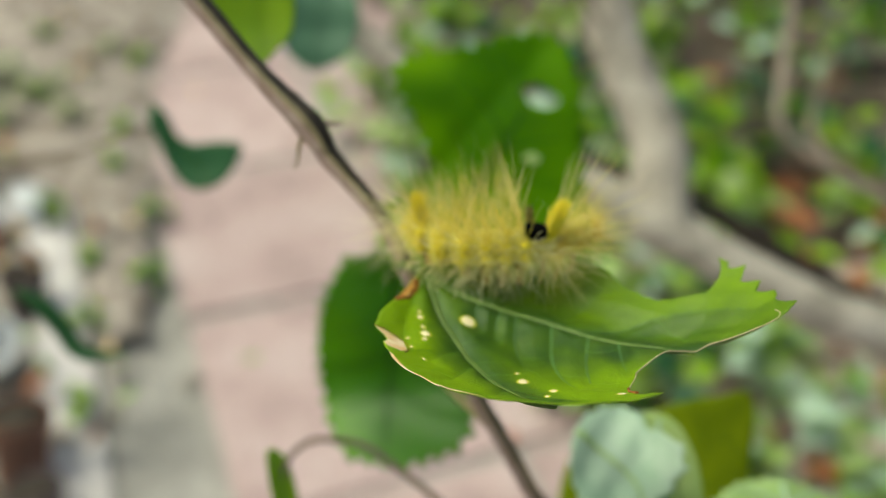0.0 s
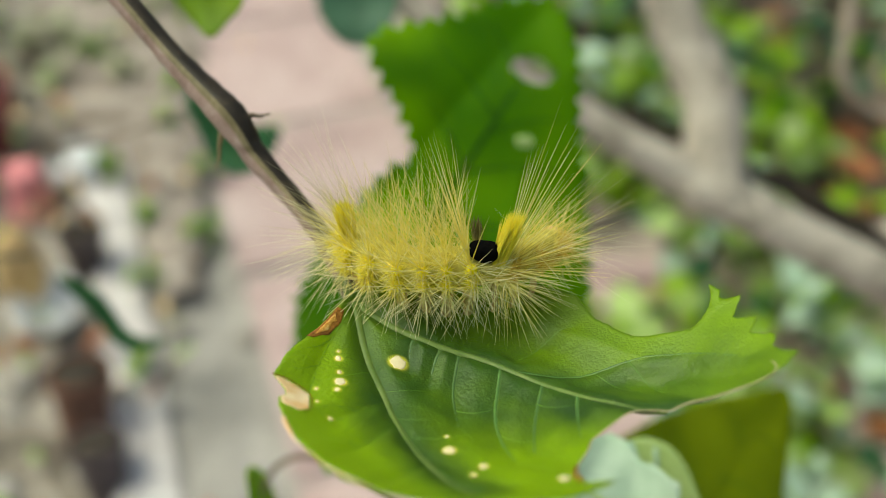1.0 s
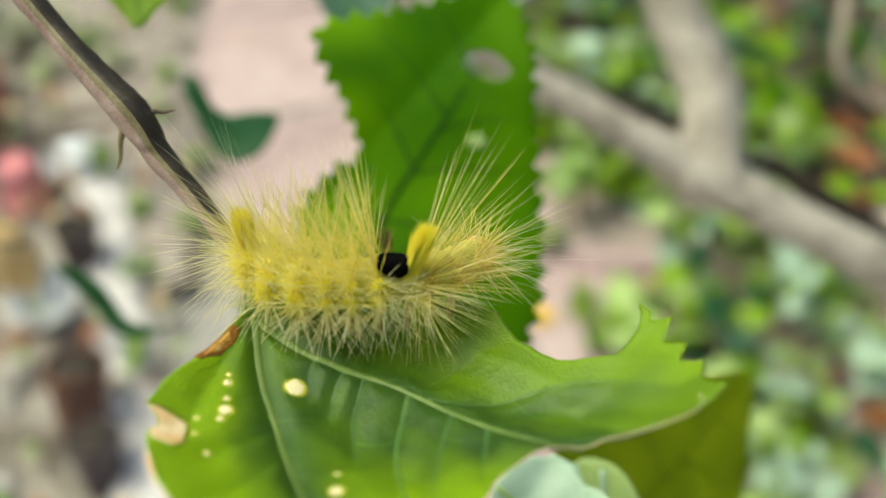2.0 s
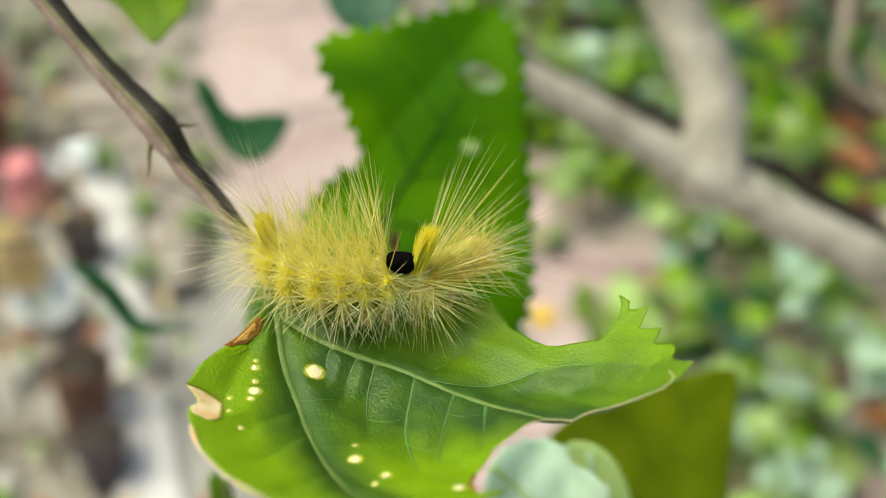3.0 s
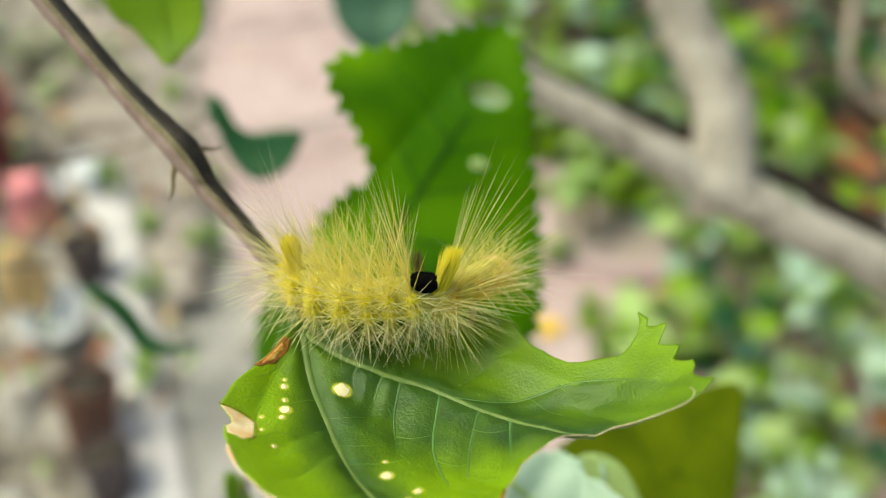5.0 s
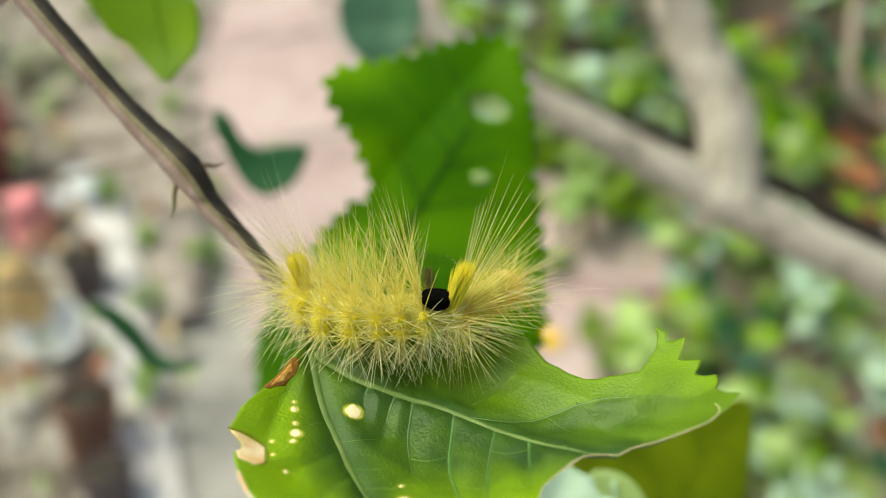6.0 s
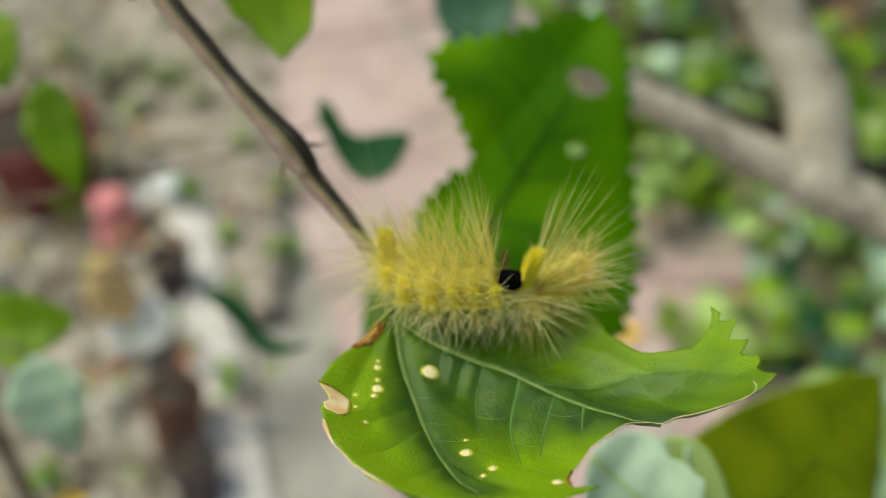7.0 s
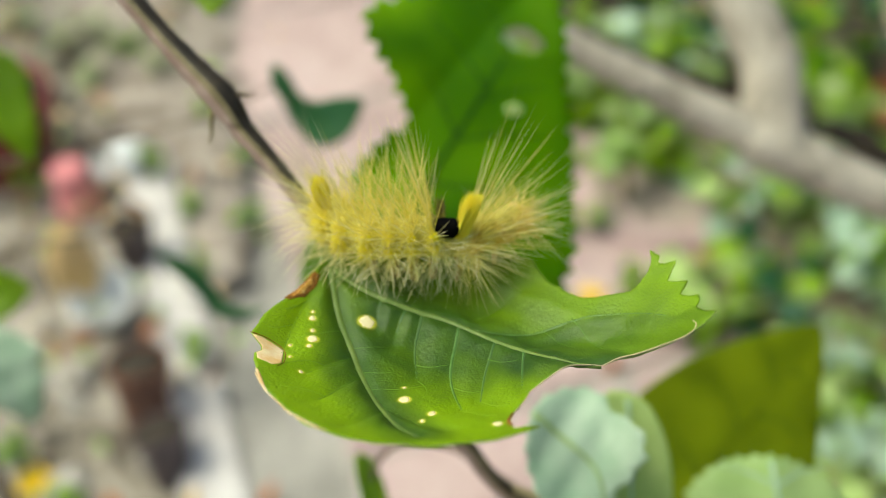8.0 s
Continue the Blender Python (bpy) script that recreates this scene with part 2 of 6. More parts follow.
M = {
    "leaf": foliage("leaf_upper", (0.013, 0.05, 0.006), (0.046, 0.114, 0.006), 0.016, rough=0.42, through=0.22, glow=(0.4, 0.6, 0.004), bump=0.45, spec=0.54, young=(0.215, 0.36, 0.001)),
    "leaf_mid": foliage("leaf_mid", (0.014, 0.065, 0.002), (0.1, 0.235, 0.003), 0.02, glow=(0.35, 0.68, 0.002), through=0.55, rough=0.6, spec=0.12, young=(0.22, 0.4, 0.004)),
    "leaf_low": foliage("leaf_low", (0.015, 0.1, 0.001), (0.09, 0.27, 0.003), 0.022, glow=(0.22, 0.56, 0.003), through=0.45, rough=0.34, spec=0.5, young=(0.16, 0.4, 0.002)),
    "leaf_blue": foliage("leaf_bluish", (0.05, 0.13, 0.07), (0.1, 0.22, 0.13), 0.03, glow=(0.08, 0.25, 0.06), through=0.2, rough=0.5),
    "leaf_dark": foliage("leaf_dark", (0.02, 0.09, 0.03), (0.04, 0.16, 0.05), 0.03, glow=(0.06, 0.25, 0.05), through=0.25),
    "leaf_olive": foliage("leaf_olive", (0.15, 0.22, 0.003), (0.4, 0.5, 0.012), 0.018, glow=(0.4, 0.52, 0.005), through=0.45, rough=0.7, spec=0.2),
    "leaf_pale": foliage("leaf_pale", (0.36, 0.55, 0.36), (0.62, 0.76, 0.6), 0.012, glow=(0.2, 0.45, 0.15), through=0.2, rough=0.5),
    "leaf_light": foliage("leaf_light", (0.34, 0.5, 0.12), (0.52, 0.66, 0.26), 0.02, glow=(0.3, 0.5, 0.08), through=0.3, rough=0.55),
    "leaf_serrated": foliage("leaf_serrated", (0.36, 0.55, 0.17), (0.56, 0.72, 0.32), 0.016, glow=(0.45, 0.6, 0.15), through=0.3, rough=0.5),
    "leaf_lime": foliage("leaf_lime", (0.18, 0.33, 0.004), (0.36, 0.54, 0.008), 0.02, glow=(0.46, 0.7, 0.01), through=0.45),
    "leaf_faded": foliage("leaf_faded", (0.42, 0.43, 0.27), (0.66, 0.65, 0.46), 0.03, glow=(0.3, 0.4, 0.1), through=0.3, rough=0.6),
    "rib": foliage("leaf_rib", (0.1, 0.18, 0.03), (0.19, 0.27, 0.06), 0.003, through=0.2, rough=0.5, bump=0.0),
    "vein": foliage("leaf_vein", (0.07, 0.17, 0.03), (0.13, 0.26, 0.06), 0.006, through=0.2, rough=0.4, spec=0.8, bump=0.0),
    "vein_fine": foliage("leaf_fine_vein", (0.1, 0.24, 0.02), (0.18, 0.34, 0.03), 0.006, through=0.3, glow=(0.4, 0.6, 0.05), rough=0.5, bump=0.0),
    "rib_dark": foliage("rib_dark", (0.015, 0.07, 0.004), (0.04, 0.13, 0.008), 0.01, through=0.3, rough=0.7, spec=0.15),
    "dry": foliage("dry_leaf_tissue", (0.74, 0.46, 0.18), (0.95, 0.83, 0.6), 0.003, rough=0.7, through=0.0, glow=(0.95, 0.8, 0.5), spec=0.2, bump=0.2, vary=0.03),
    "ochre": mottled("ochre_leaf_tissue", (0.34, 0.13, 0.02), (0.68, 0.36, 0.07), (0.92, 0.7, 0.32), 0.002, rough=0.7, spread=0.16),
    "scorch": mottled("scorched_leaf_rim", (0.06, 0.022, 0.005), (0.24, 0.1, 0.018), (0.5, 0.24, 0.05), 0.003, rough=0.7),
    "pale_spot": foliage("pale_spot", (0.78, 0.66, 0.34), (0.93, 0.83, 0.56), 0.0015, rough=0.6, bump=0.0, through=0.0, glow=(0.95, 0.85, 0.5), spec=0.2, vary=0.05),
    "rim": mottled("dry_leaf_rim", (0.4, 0.33, 0.15), (0.65, 0.55, 0.32), (0.8, 0.75, 0.5), 0.003, rough=0.7),
    "stem_dark": mottled("stem_shaded_bark", (0.012, 0.008, 0.004), (0.03, 0.021, 0.011), (0.1, 0.07, 0.04), 0.003, rough=0.42, spec=0.45),
    "stem_pink": mottled("stem_lit_pink_bark", (0.24, 0.15, 0.11), (0.44, 0.31, 0.27), (0.6, 0.49, 0.44), 0.004, rough=0.45, spec=0.4),
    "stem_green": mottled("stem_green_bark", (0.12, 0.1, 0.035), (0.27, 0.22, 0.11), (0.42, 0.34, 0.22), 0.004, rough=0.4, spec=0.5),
    "twig": mottled("thin_twig", (0.08, 0.06, 0.04), (0.17, 0.13, 0.09), (0.26, 0.2, 0.15), 0.01),
    "twig_pale": mottled("pale_twig", (0.2, 0.16, 0.12), (0.36, 0.3, 0.24), (0.5, 0.43, 0.36), 0.012),
    "bark": mottled("grey_bark", (0.2, 0.175, 0.14), (0.53, 0.475, 0.4), (0.74, 0.68, 0.6), 0.028, rough=0.85, fine=5, bump=0.8, spread=0.15),
    "hair": hair_material("yellow_bristle", (0.96, 0.86, 0.25), (1.0, 0.96, 0.58), 0.5, 0.18),
    "hair_pale": hair_material("cream_bristle", (0.95, 0.89, 0.5), (1.0, 0.97, 0.8), 0.55, 0.2),
    "hair_amber": hair_material("amber_bristle", (0.8, 0.52, 0.08), (0.95, 0.78, 0.25), 0.5, 0.3),
    "hair_olive": hair_material("olive_bristle", (0.16, 0.13, 0.03), (0.3, 0.26, 0.07), 0.3, 0.1),
    "brush": hair_material("golden_brush", (1.0, 0.92, 0.14), (1.0, 0.97, 0.3), 0.6, 0.12),
    "skin": mottled("caterpillar_skin", (0.34, 0.31, 0.06), (0.56, 0.5, 0.11), (0.7, 0.64, 0.2), 0.002, rough=0.6),
    "wart": mottled("yellow_wart", (0.8, 0.68, 0.03), (0.9, 0.8, 0.05), (0.96, 0.9, 0.14), 0.001, rough=0.95, spec=0.05),
    "black": mottled("black_velvet", (0.001, 0.001, 0.001), (0.003, 0.003, 0.003), (0.008, 0.007, 0.006), 0.001, rough=0.95, spec=0.05),
    "leg": mottled("caterpillar_leg", (0.45, 0.28, 0.1), (0.6, 0.42, 0.2), (0.7, 0.55, 0.3), 0.001, rough=0.5),
    "soil": mottled("dark_soil", (0.045, 0.035, 0.026), (0.11, 0.083, 0.064), (0.24, 0.19, 0.155), 0.1, rough=0.95, fine=10, bump=0.6, spread=0.2),
    "pot_soil": mottled("wet_pot_soil", (0.015, 0.012, 0.009), (0.045, 0.036, 0.028), (0.11, 0.09, 0.07), 0.03, rough=0.95, fine=8),
    "litter": mottled("pale_grit", (0.07, 0.055, 0.04), (0.25, 0.22, 0.185), (0.5, 0.45, 0.4), 0.07, rough=0.95, fine=6, bump=0.5, spread=0.13),
    "drift": mottled("grit_and_litter", (0.1, 0.075, 0.055), (0.32, 0.27, 0.235), (0.6, 0.53, 0.48), 0.06, rough=0.95, fine=5, bump=0.5, spread=0.14),
    "earth": mottled("pinkish_earth", (0.28, 0.22, 0.18), (0.52, 0.43, 0.375), (0.68, 0.6, 0.54), 0.07, rough=0.95, fine=8, bump=0.5, spread=0.18),
    "pink": mottled("pink_concrete", (0.33, 0.245, 0.24), (0.51, 0.375, 0.37), (0.64, 0.525, 0.52), 0.15, rough=0.85, fine=9, spread=0.17),
    "grey": mottled("grey_cement", (0.2, 0.19, 0.17), (0.34, 0.32, 0.3), (0.5, 0.47, 0.44), 0.12, rough=0.9, fine=9, spread=0.18),
    "kerb": mottled("pale_kerb", (0.48, 0.44, 0.43), (0.68, 0.64, 0.64), (0.8, 0.78, 0.79), 0.07, rough=0.9, fine=7, spread=0.16),
    "terracotta": mottled("terracotta", (0.12, 0.058, 0.04), (0.21, 0.105, 0.075), (0.33, 0.2, 0.155), 0.05, rough=0.85),
    "red": mottled("red_plastic", (0.66, 0.14, 0.17), (0.82, 0.3, 0.33), (0.88, 0.46, 0.48), 0.05, rough=0.5, spec=0.4),
    "maroon": mottled("maroon_plastic", (0.16, 0.02, 0.025), (0.26, 0.05, 0.05), (0.36, 0.1, 0.1), 0.05, rough=0.5, spec=0.4),
    "tan": mottled("tan_husk", (0.5, 0.3, 0.1), (0.7, 0.5, 0.24), (0.82, 0.66, 0.4), 0.03, rough=0.8),
    "white": mottled("white_glaze", (0.72, 0.74, 0.77), (0.84, 0.86, 0.89), (0.92, 0.93, 0.95), 0.03, rough=0.4, spec=0.5),
    "dark_pot": mottled("dark_nursery_plastic", (0.05, 0.04, 0.045), (0.11, 0.085, 0.09), (0.2, 0.16, 0.16), 0.05, rough=0.6),
    "dead": mottled("dead_leaf", (0.12, 0.035, 0.012), (0.3, 0.1, 0.035), (0.45, 0.22, 0.1), 0.03, rough=0.8, vary=0.4),
    "rust": mottled("rust_dead_leaf", (0.26, 0.09, 0.03), (0.5, 0.2, 0.085), (0.64, 0.34, 0.19), 0.03, rough=0.75, vary=0.15),
    "petal": mottled("yellow_petal", (0.78, 0.42, 0.004), (0.92, 0.6, 0.008), (0.96, 0.7, 0.03), 0.02, rough=0.6),
    "stone": mottled("pale_stone", (0.25, 0.22, 0.2), (0.42, 0.39, 0.36), (0.6, 0.58, 0.55), 0.03, rough=0.9, vary=0.35),
}


# ---- helpers for meshes ----
def part(name, mesh, material, parent=None, label="", at=None):
    """Links a mesh (or a bmesh) as one object under a thing or a part."""
    if isinstance(mesh, bmesh.types.BMesh):
        me = bpy.data.meshes.new(name)
        mesh.normal_update()
        mesh.to_mesh(me)
        mesh.free()
        mesh = me
    mats = material if isinstance(material, (list, tuple)) else [material]
    if not mesh.materials:
        for m in mats:
            mesh.materials.append(M[m])
    ob = new(name, mesh)
    if parent:
        ob.parent = parent
    if at is not None:
        ob.matrix_basis = at if isinstance(at, Matrix) else Matrix.Translation(at)
    return tagged(ob, label=label)


def thing(name, label, category, group="", at=(0, 0, 0)):
    ob = new(name)
    ob.empty_display_size = 0.01
    ob.matrix_basis = at if isinstance(at, Matrix) else Matrix.Translation(at)
    return tagged(ob, label, category, group)


def smooth(bm):
    for f in bm.faces:
        f.smooth = True
    return bm


def spline(points, per=8):
    """A smooth line through points (Catmull-Rom)."""
    p = [Vector(q) for q in points]
    p = [2 * p[0] - p[1], *p, 2 * p[-1] - p[-2]]
    out = []
    for a, b, c, d in zip(p, p[1:], p[2:], p[3:]):
        for k in range(per):
            t = k / per
            out.append(0.5 * (2 * b + (c - a) * t + (2 * a - 5 * b + 4 * c - d) * t * t + (3 * b - a - 3 * c + d) * t ** 3))
    return out + [p[-2]]


def tube(points, radii, sides=10, per=8, bm=None, rough=0.0, slot=None):
    """A tapered tube with closed ends along a smooth line. slot(angle) gives a face's material slot."""
    line = spline(points, per)
    n = len(line)
    r_at = lambda t: float(np.interp(t, np.linspace(0, 1, len(radii)), radii))
    bm = bm or bmesh.new()
    side = None
    rings = []
    for i, q in enumerate(line):
        d = (line[min(i + 1, n - 1)] - line[max(i - 1, 0)]).normalized()
        if side is None:
            side = d.orthogonal().normalized()
        side = (side - d * side.dot(d)).normalized()
        up = d.cross(side)
        r = r_at(i / (n - 1))
        ring = []
        for k in range(sides):
            a = 2 * math.pi * k / sides
            rr = r * (1 + rough * noise.noise((q + side * math.cos(a) * r * 2 + up * math.sin(a) * r * 2) / max(r, 1e-5) * 0.5))
            ring.append(bm.verts.new(q + (side * math.cos(a) + up * math.sin(a)) * rr))
        rings.append((ring, q, side, up))
    for (ra, qa, _, _), (rb, _, _, _) in zip(rings, rings[1:]):
        for k in range(sides):
            f = bm.faces.new((ra[k], ra[(k + 1) % sides], rb[(k + 1) % sides], rb[k]))
            f.smooth = True
            if slot:
                f.material_index = slot((f.calc_center_median() - qa).normalized())
    bm.faces.new(rings[0][0][::-1])
    bm.faces.new(rings[-1][0])
    return bm


def inside(poly, pts):
    poly, pts = np.asarray(poly), np.asarray(pts)
    x, y = pts[:, 0], pts[:, 1]
    hit = np.zeros(len(pts), bool)
    for (x0, y0), (x1, y1) in zip(poly, np.roll(poly, -1, 0)):
        cross = (y0 > y) != (y1 > y)
        hit ^= cross & (x < (x1 - x0) * (y - y0) / (y1 - y0 + 1e-12) + x0)
    return hit


def line_distance(pts, line):
    """Distance of flat points from a polyline."""
    best = np.full(len(pts), 1e9)
    for a, b in zip(line, line[1:]):
        a, b = np.asarray(a[:2], float), np.asarray(b[:2], float)
        d = b - a
        t = np.clip(((pts - a) @ d) / (d @ d + 1e-12), 0, 1)
        best = np.minimum(best, np.linalg.norm(pts - a - t[:, None] * d, axis=1))
    return best


def rim(outline, tooth=0.0, pitch=3.0, seed=0, rounded=True):
    """A closed leaf margin: a smooth line through the corners, with saw teeth of that height and pitch."""
    rng = random.Random(seed)
    pts = [Vector((x, y, 0)) for x, y in outline]
    line = []
    n = len(pts)
    for i in range(n):
        a, b, c, d = pts[i - 1], pts[i], pts[(i + 1) % n], pts[(i + 2) % n]
        for k in range(6):
            t = k / 6
            q = b.lerp(c, t)
            if rounded:
                q = 0.5 * (2 * b + (c - a) * t + (2 * a - 5 * b + 4 * c - d) * t * t + (3 * b - a - 3 * c + d) * t ** 3)
            line.append(q)
    length = [0]
    for a, b in zip(line, line[1:] + line[:1]):
        length.append(length[-1] + (b - a).length)
    total, out = length[-1], []
    step = pitch / 3 if tooth else total / max(60, total / (1.2 if rounded else 0.4))
    s, k = 0.0, 0
    j = 0
    while s < total - step * 0.6:
        while length[j + 1] < s:
            j += 1
        a, b = line[j], line[(j + 1) % len(line)]
        q = a.lerp(b, (s - length[j]) / max(length[j + 1] - length[j], 1e-9))
        d = (b - a).normalized()
        outward = Vector((d.y, -d.x, 0))
        if tooth:
            q = q + outward * tooth * (0.0, 0.55, 1.0)[k % 3] * rng.uniform(0.6, 1.2)
        out.append((q.x, q.y))
        s += step * (rng.uniform(0.8, 1.2) if tooth else 1)
        k += 1
    return out


def blade(margin, height, step=1.5, thick=0.25, holes=(), yellowing=None, spots=()):
    """A leaf blade in millimetres from its margin, with a height over the flat and holes through it; the mesh is in metres."""
    from mathutils.geometry import delaunay_2d_cdt
    margin = np.asarray(margin)
    lo, hi = margin.min(0), margin.max(0)
    gx, gy = np.meshgrid(np.arange(lo[0], hi[0], step), np.arange(lo[1], hi[1], step))
    gx = gx + (np.arange(gx.shape[0]) % 2)[:, None] * step / 2
    grid = np.stack([gx.ravel(), gy.ravel()], 1)
    for x, y, r in spots:
        grid = grid[np.hypot(grid[:, 0] - x, grid[:, 1] - y) > r + 0.9]
    for x, y, r in spots:
        ex, ey = np.meshgrid(np.arange(x - r - 0.8, x + r + 0.8, 0.17), np.arange(y - r - 0.8, y + r + 0.8, 0.17))
        more = np.stack([ex.ravel(), ey.ravel()], 1)
        grid = np.vstack([grid, more[np.hypot(more[:, 0] - x, more[:, 1] - y) < r + 0.8]])
    loops = [margin, *[np.asarray(h) for h in holes]]
    keep = inside(margin, grid)
    for lp in loops:
        keep &= line_distance(grid, [*lp, lp[0]]) > step * 0.45
    for h in loops[1:]:
        keep &= ~inside(h, grid)
    grid = grid[keep]
    verts, edges = [], []
    for lp in loops:
        s = len(verts)
        verts += [tuple(p) for p in lp]
        edges += [(s + i, s + (i + 1) % len(lp)) for i in range(len(lp))]
    verts += [tuple(p) for p in grid]
    v2, _, faces, *_ = delaunay_2d_cdt([Vector(v) for v in verts], edges, [], 0, 1e-6)
    flat = np.array([(v.x, v.y) for v in v2])
    tri = np.array([f for f in faces if len(f) == 3])
    mid = flat[tri].mean(1)
    ok = inside(margin, mid)
    for h in loops[1:]:
        ok &= ~inside(h, mid)
    tri = tri[ok]
    a, b, c = flat[tri[:, 0]], flat[tri[:, 1]], flat[tri[:, 2]]
    turn = (b[:, 0] - a[:, 0]) * (c[:, 1] - a[:, 1]) - (b[:, 1] - a[:, 1]) * (c[:, 0] - a[:, 0])
    tri[turn < 0] = tri[turn < 0][:, ::-1]
    z = height(flat)
    n = len(flat)
    top = np.column_stack([flat, z]) * 0.001
    low = np.column_stack([flat, z - thick]) * 0.001
    count = {}
    for t in tri:
        for i in range(3):
            e = (int(t[i]), int(t[(i + 1) % 3]))
            count[e] = 1
    walls = [(i2, i1, i1 + n, i2 + n) for (i1, i2) in count if (i2, i1) not in count]
    me = bpy.data.meshes.new("blade")
    me.from_pydata([tuple(p) for p in np.vstack([top, low])], [], [tuple(map(int, t)) for t in tri] + [tuple(int(i) + n for i in t[::-1]) for t in tri] + walls)
    me.polygons.foreach_set("use_smooth", [True] * len(tri) * 2 + [False] * len(walls))
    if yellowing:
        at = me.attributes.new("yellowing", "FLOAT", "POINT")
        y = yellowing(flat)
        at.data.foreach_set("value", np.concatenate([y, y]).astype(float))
    if len(spots):
        ring = np.max([np.clip(1.15 - np.maximum(np.hypot(flat[:, 0] - x, flat[:, 1] - y) - r, 0) / (0.3 + 0.25 * r), 0, 1) ** 1.5 for x, y, r in spots], axis=0)
        me.attributes.new("halo", "FLOAT", "POINT").data.foreach_set("value", np.concatenate([ring, ring]).astype(float))
    me.validate()
    return me


def vein(line, height, r0, r1, lift=0.0, sides=6, per=6):
    """A raised rib along a flat line in millimetres."""
    flat = np.array([(p.x, p.y) for p in spline([(x, y, 0) for x, y in line], per)])
    z = height(flat) + lift
    return tube([Vector((x, y, h)) * 0.001 for (x, y), h in zip(flat, z)], [r0 * 0.001, r1 * 0.001], sides, 1)


def patch(outline, height, lift=0.06, thick=0.1, step=0.5):
    return blade(outline, lambda f: height(f) + lift, step, thick)


def blob_outline(cx, cy, rx, ry, seed, n=14, wild=0.2, turn=0.0):
    rng = random.Random(seed)
    out = []
    for k in range(n):
        a = 2 * math.pi * k / n
        r = 1 + rng.uniform(-wild, wild)
        x, y = rx * r * math.cos(a), ry * r * math.sin(a)
        out.append((cx + x * math.cos(turn) - y * math.sin(turn), cy + x * math.sin(turn) + y * math.cos(turn)))
    return out


def facing(x, y, z, tilt=42.0, lean=0.0, turn=0.0):
    """A leaf's frame whose flat faces back and up, as on a shoot that leans towards the path."""
    return pose(x, y, z) @ pose(0, 0, 0, 90 - tilt, 0, 0) @ pose(0, 0, 0, lean, turn, 0)


# ================= the setting =================
AX, CX = Vector((-0.336, 0.942, 0)), Vector((0.942, 0.336, 0))   # along and across the garden path
EDGE = Vector((-0.38, 1.26, 0))                                   # a point on the path's edge
TURN_PATH = math.degrees(math.atan2(-AX.x, AX.y))


def on_path(s, a, z=0.0):
    return EDGE + CX * s + AX * a + Vector((0, 0, z))


def build_ground():
    bm = bmesh.new()
    xs = [-400, -60, -8, *np.linspace(-2.5, 2.5, 51), 8, 60, 400]
    ys = [-400, -60, -6, *np.linspace(-1.0, 4.0, 51), 10, 60, 400]
    rows = [[bm.verts.new((x, y, 0.012 * noise.noise((x * 5, y * 5, 0)) - 0.014)) for x in xs] for y in ys]
    for r0, r1 in zip(rows, rows[1:]):
        for k in range(len(xs) - 1):
            bm.faces.new((r0[k], r0[k + 1], r1[k + 1], r1[k]))
    ground = part("ground", smooth(bm), "soil")
    tagged(ground, "dark garden soil reaching to the horizon", "ground", kind="structure")


def slab_mesh(w, l, h, bevel=0.006, wob=0.0015):
    bm = bmesh.new()
    bmesh.ops.create_cube(bm, size=1)
    bmesh.ops.scale(bm, vec=(w, l, h), verts=bm.verts)
    bmesh.ops.translate(bm, vec=(0, 0, h / 2), verts=bm.verts)
    bmesh.ops.bevel(bm, geom=[e for e in bm.edges], offset=bevel, segments=2, affect="EDGES")
    me = bpy.data.meshes.new("slab")
    bm.to_mesh(me)
    bm.free()
    return me


def strip(name, s, width, height, material, label, a0=-7.0, a1=14.0):
    me = slab_mesh(width, a1 - a0, height)
    ob = part(name, me, material, at=Matrix.Translation(on_path(s, (a0 + a1) / 2, -0.02)) @ pose(0, 0, 0, 0, 0, TURN_PATH))
    tagged(ob, label, "pavement", kind="structure")
    return ob


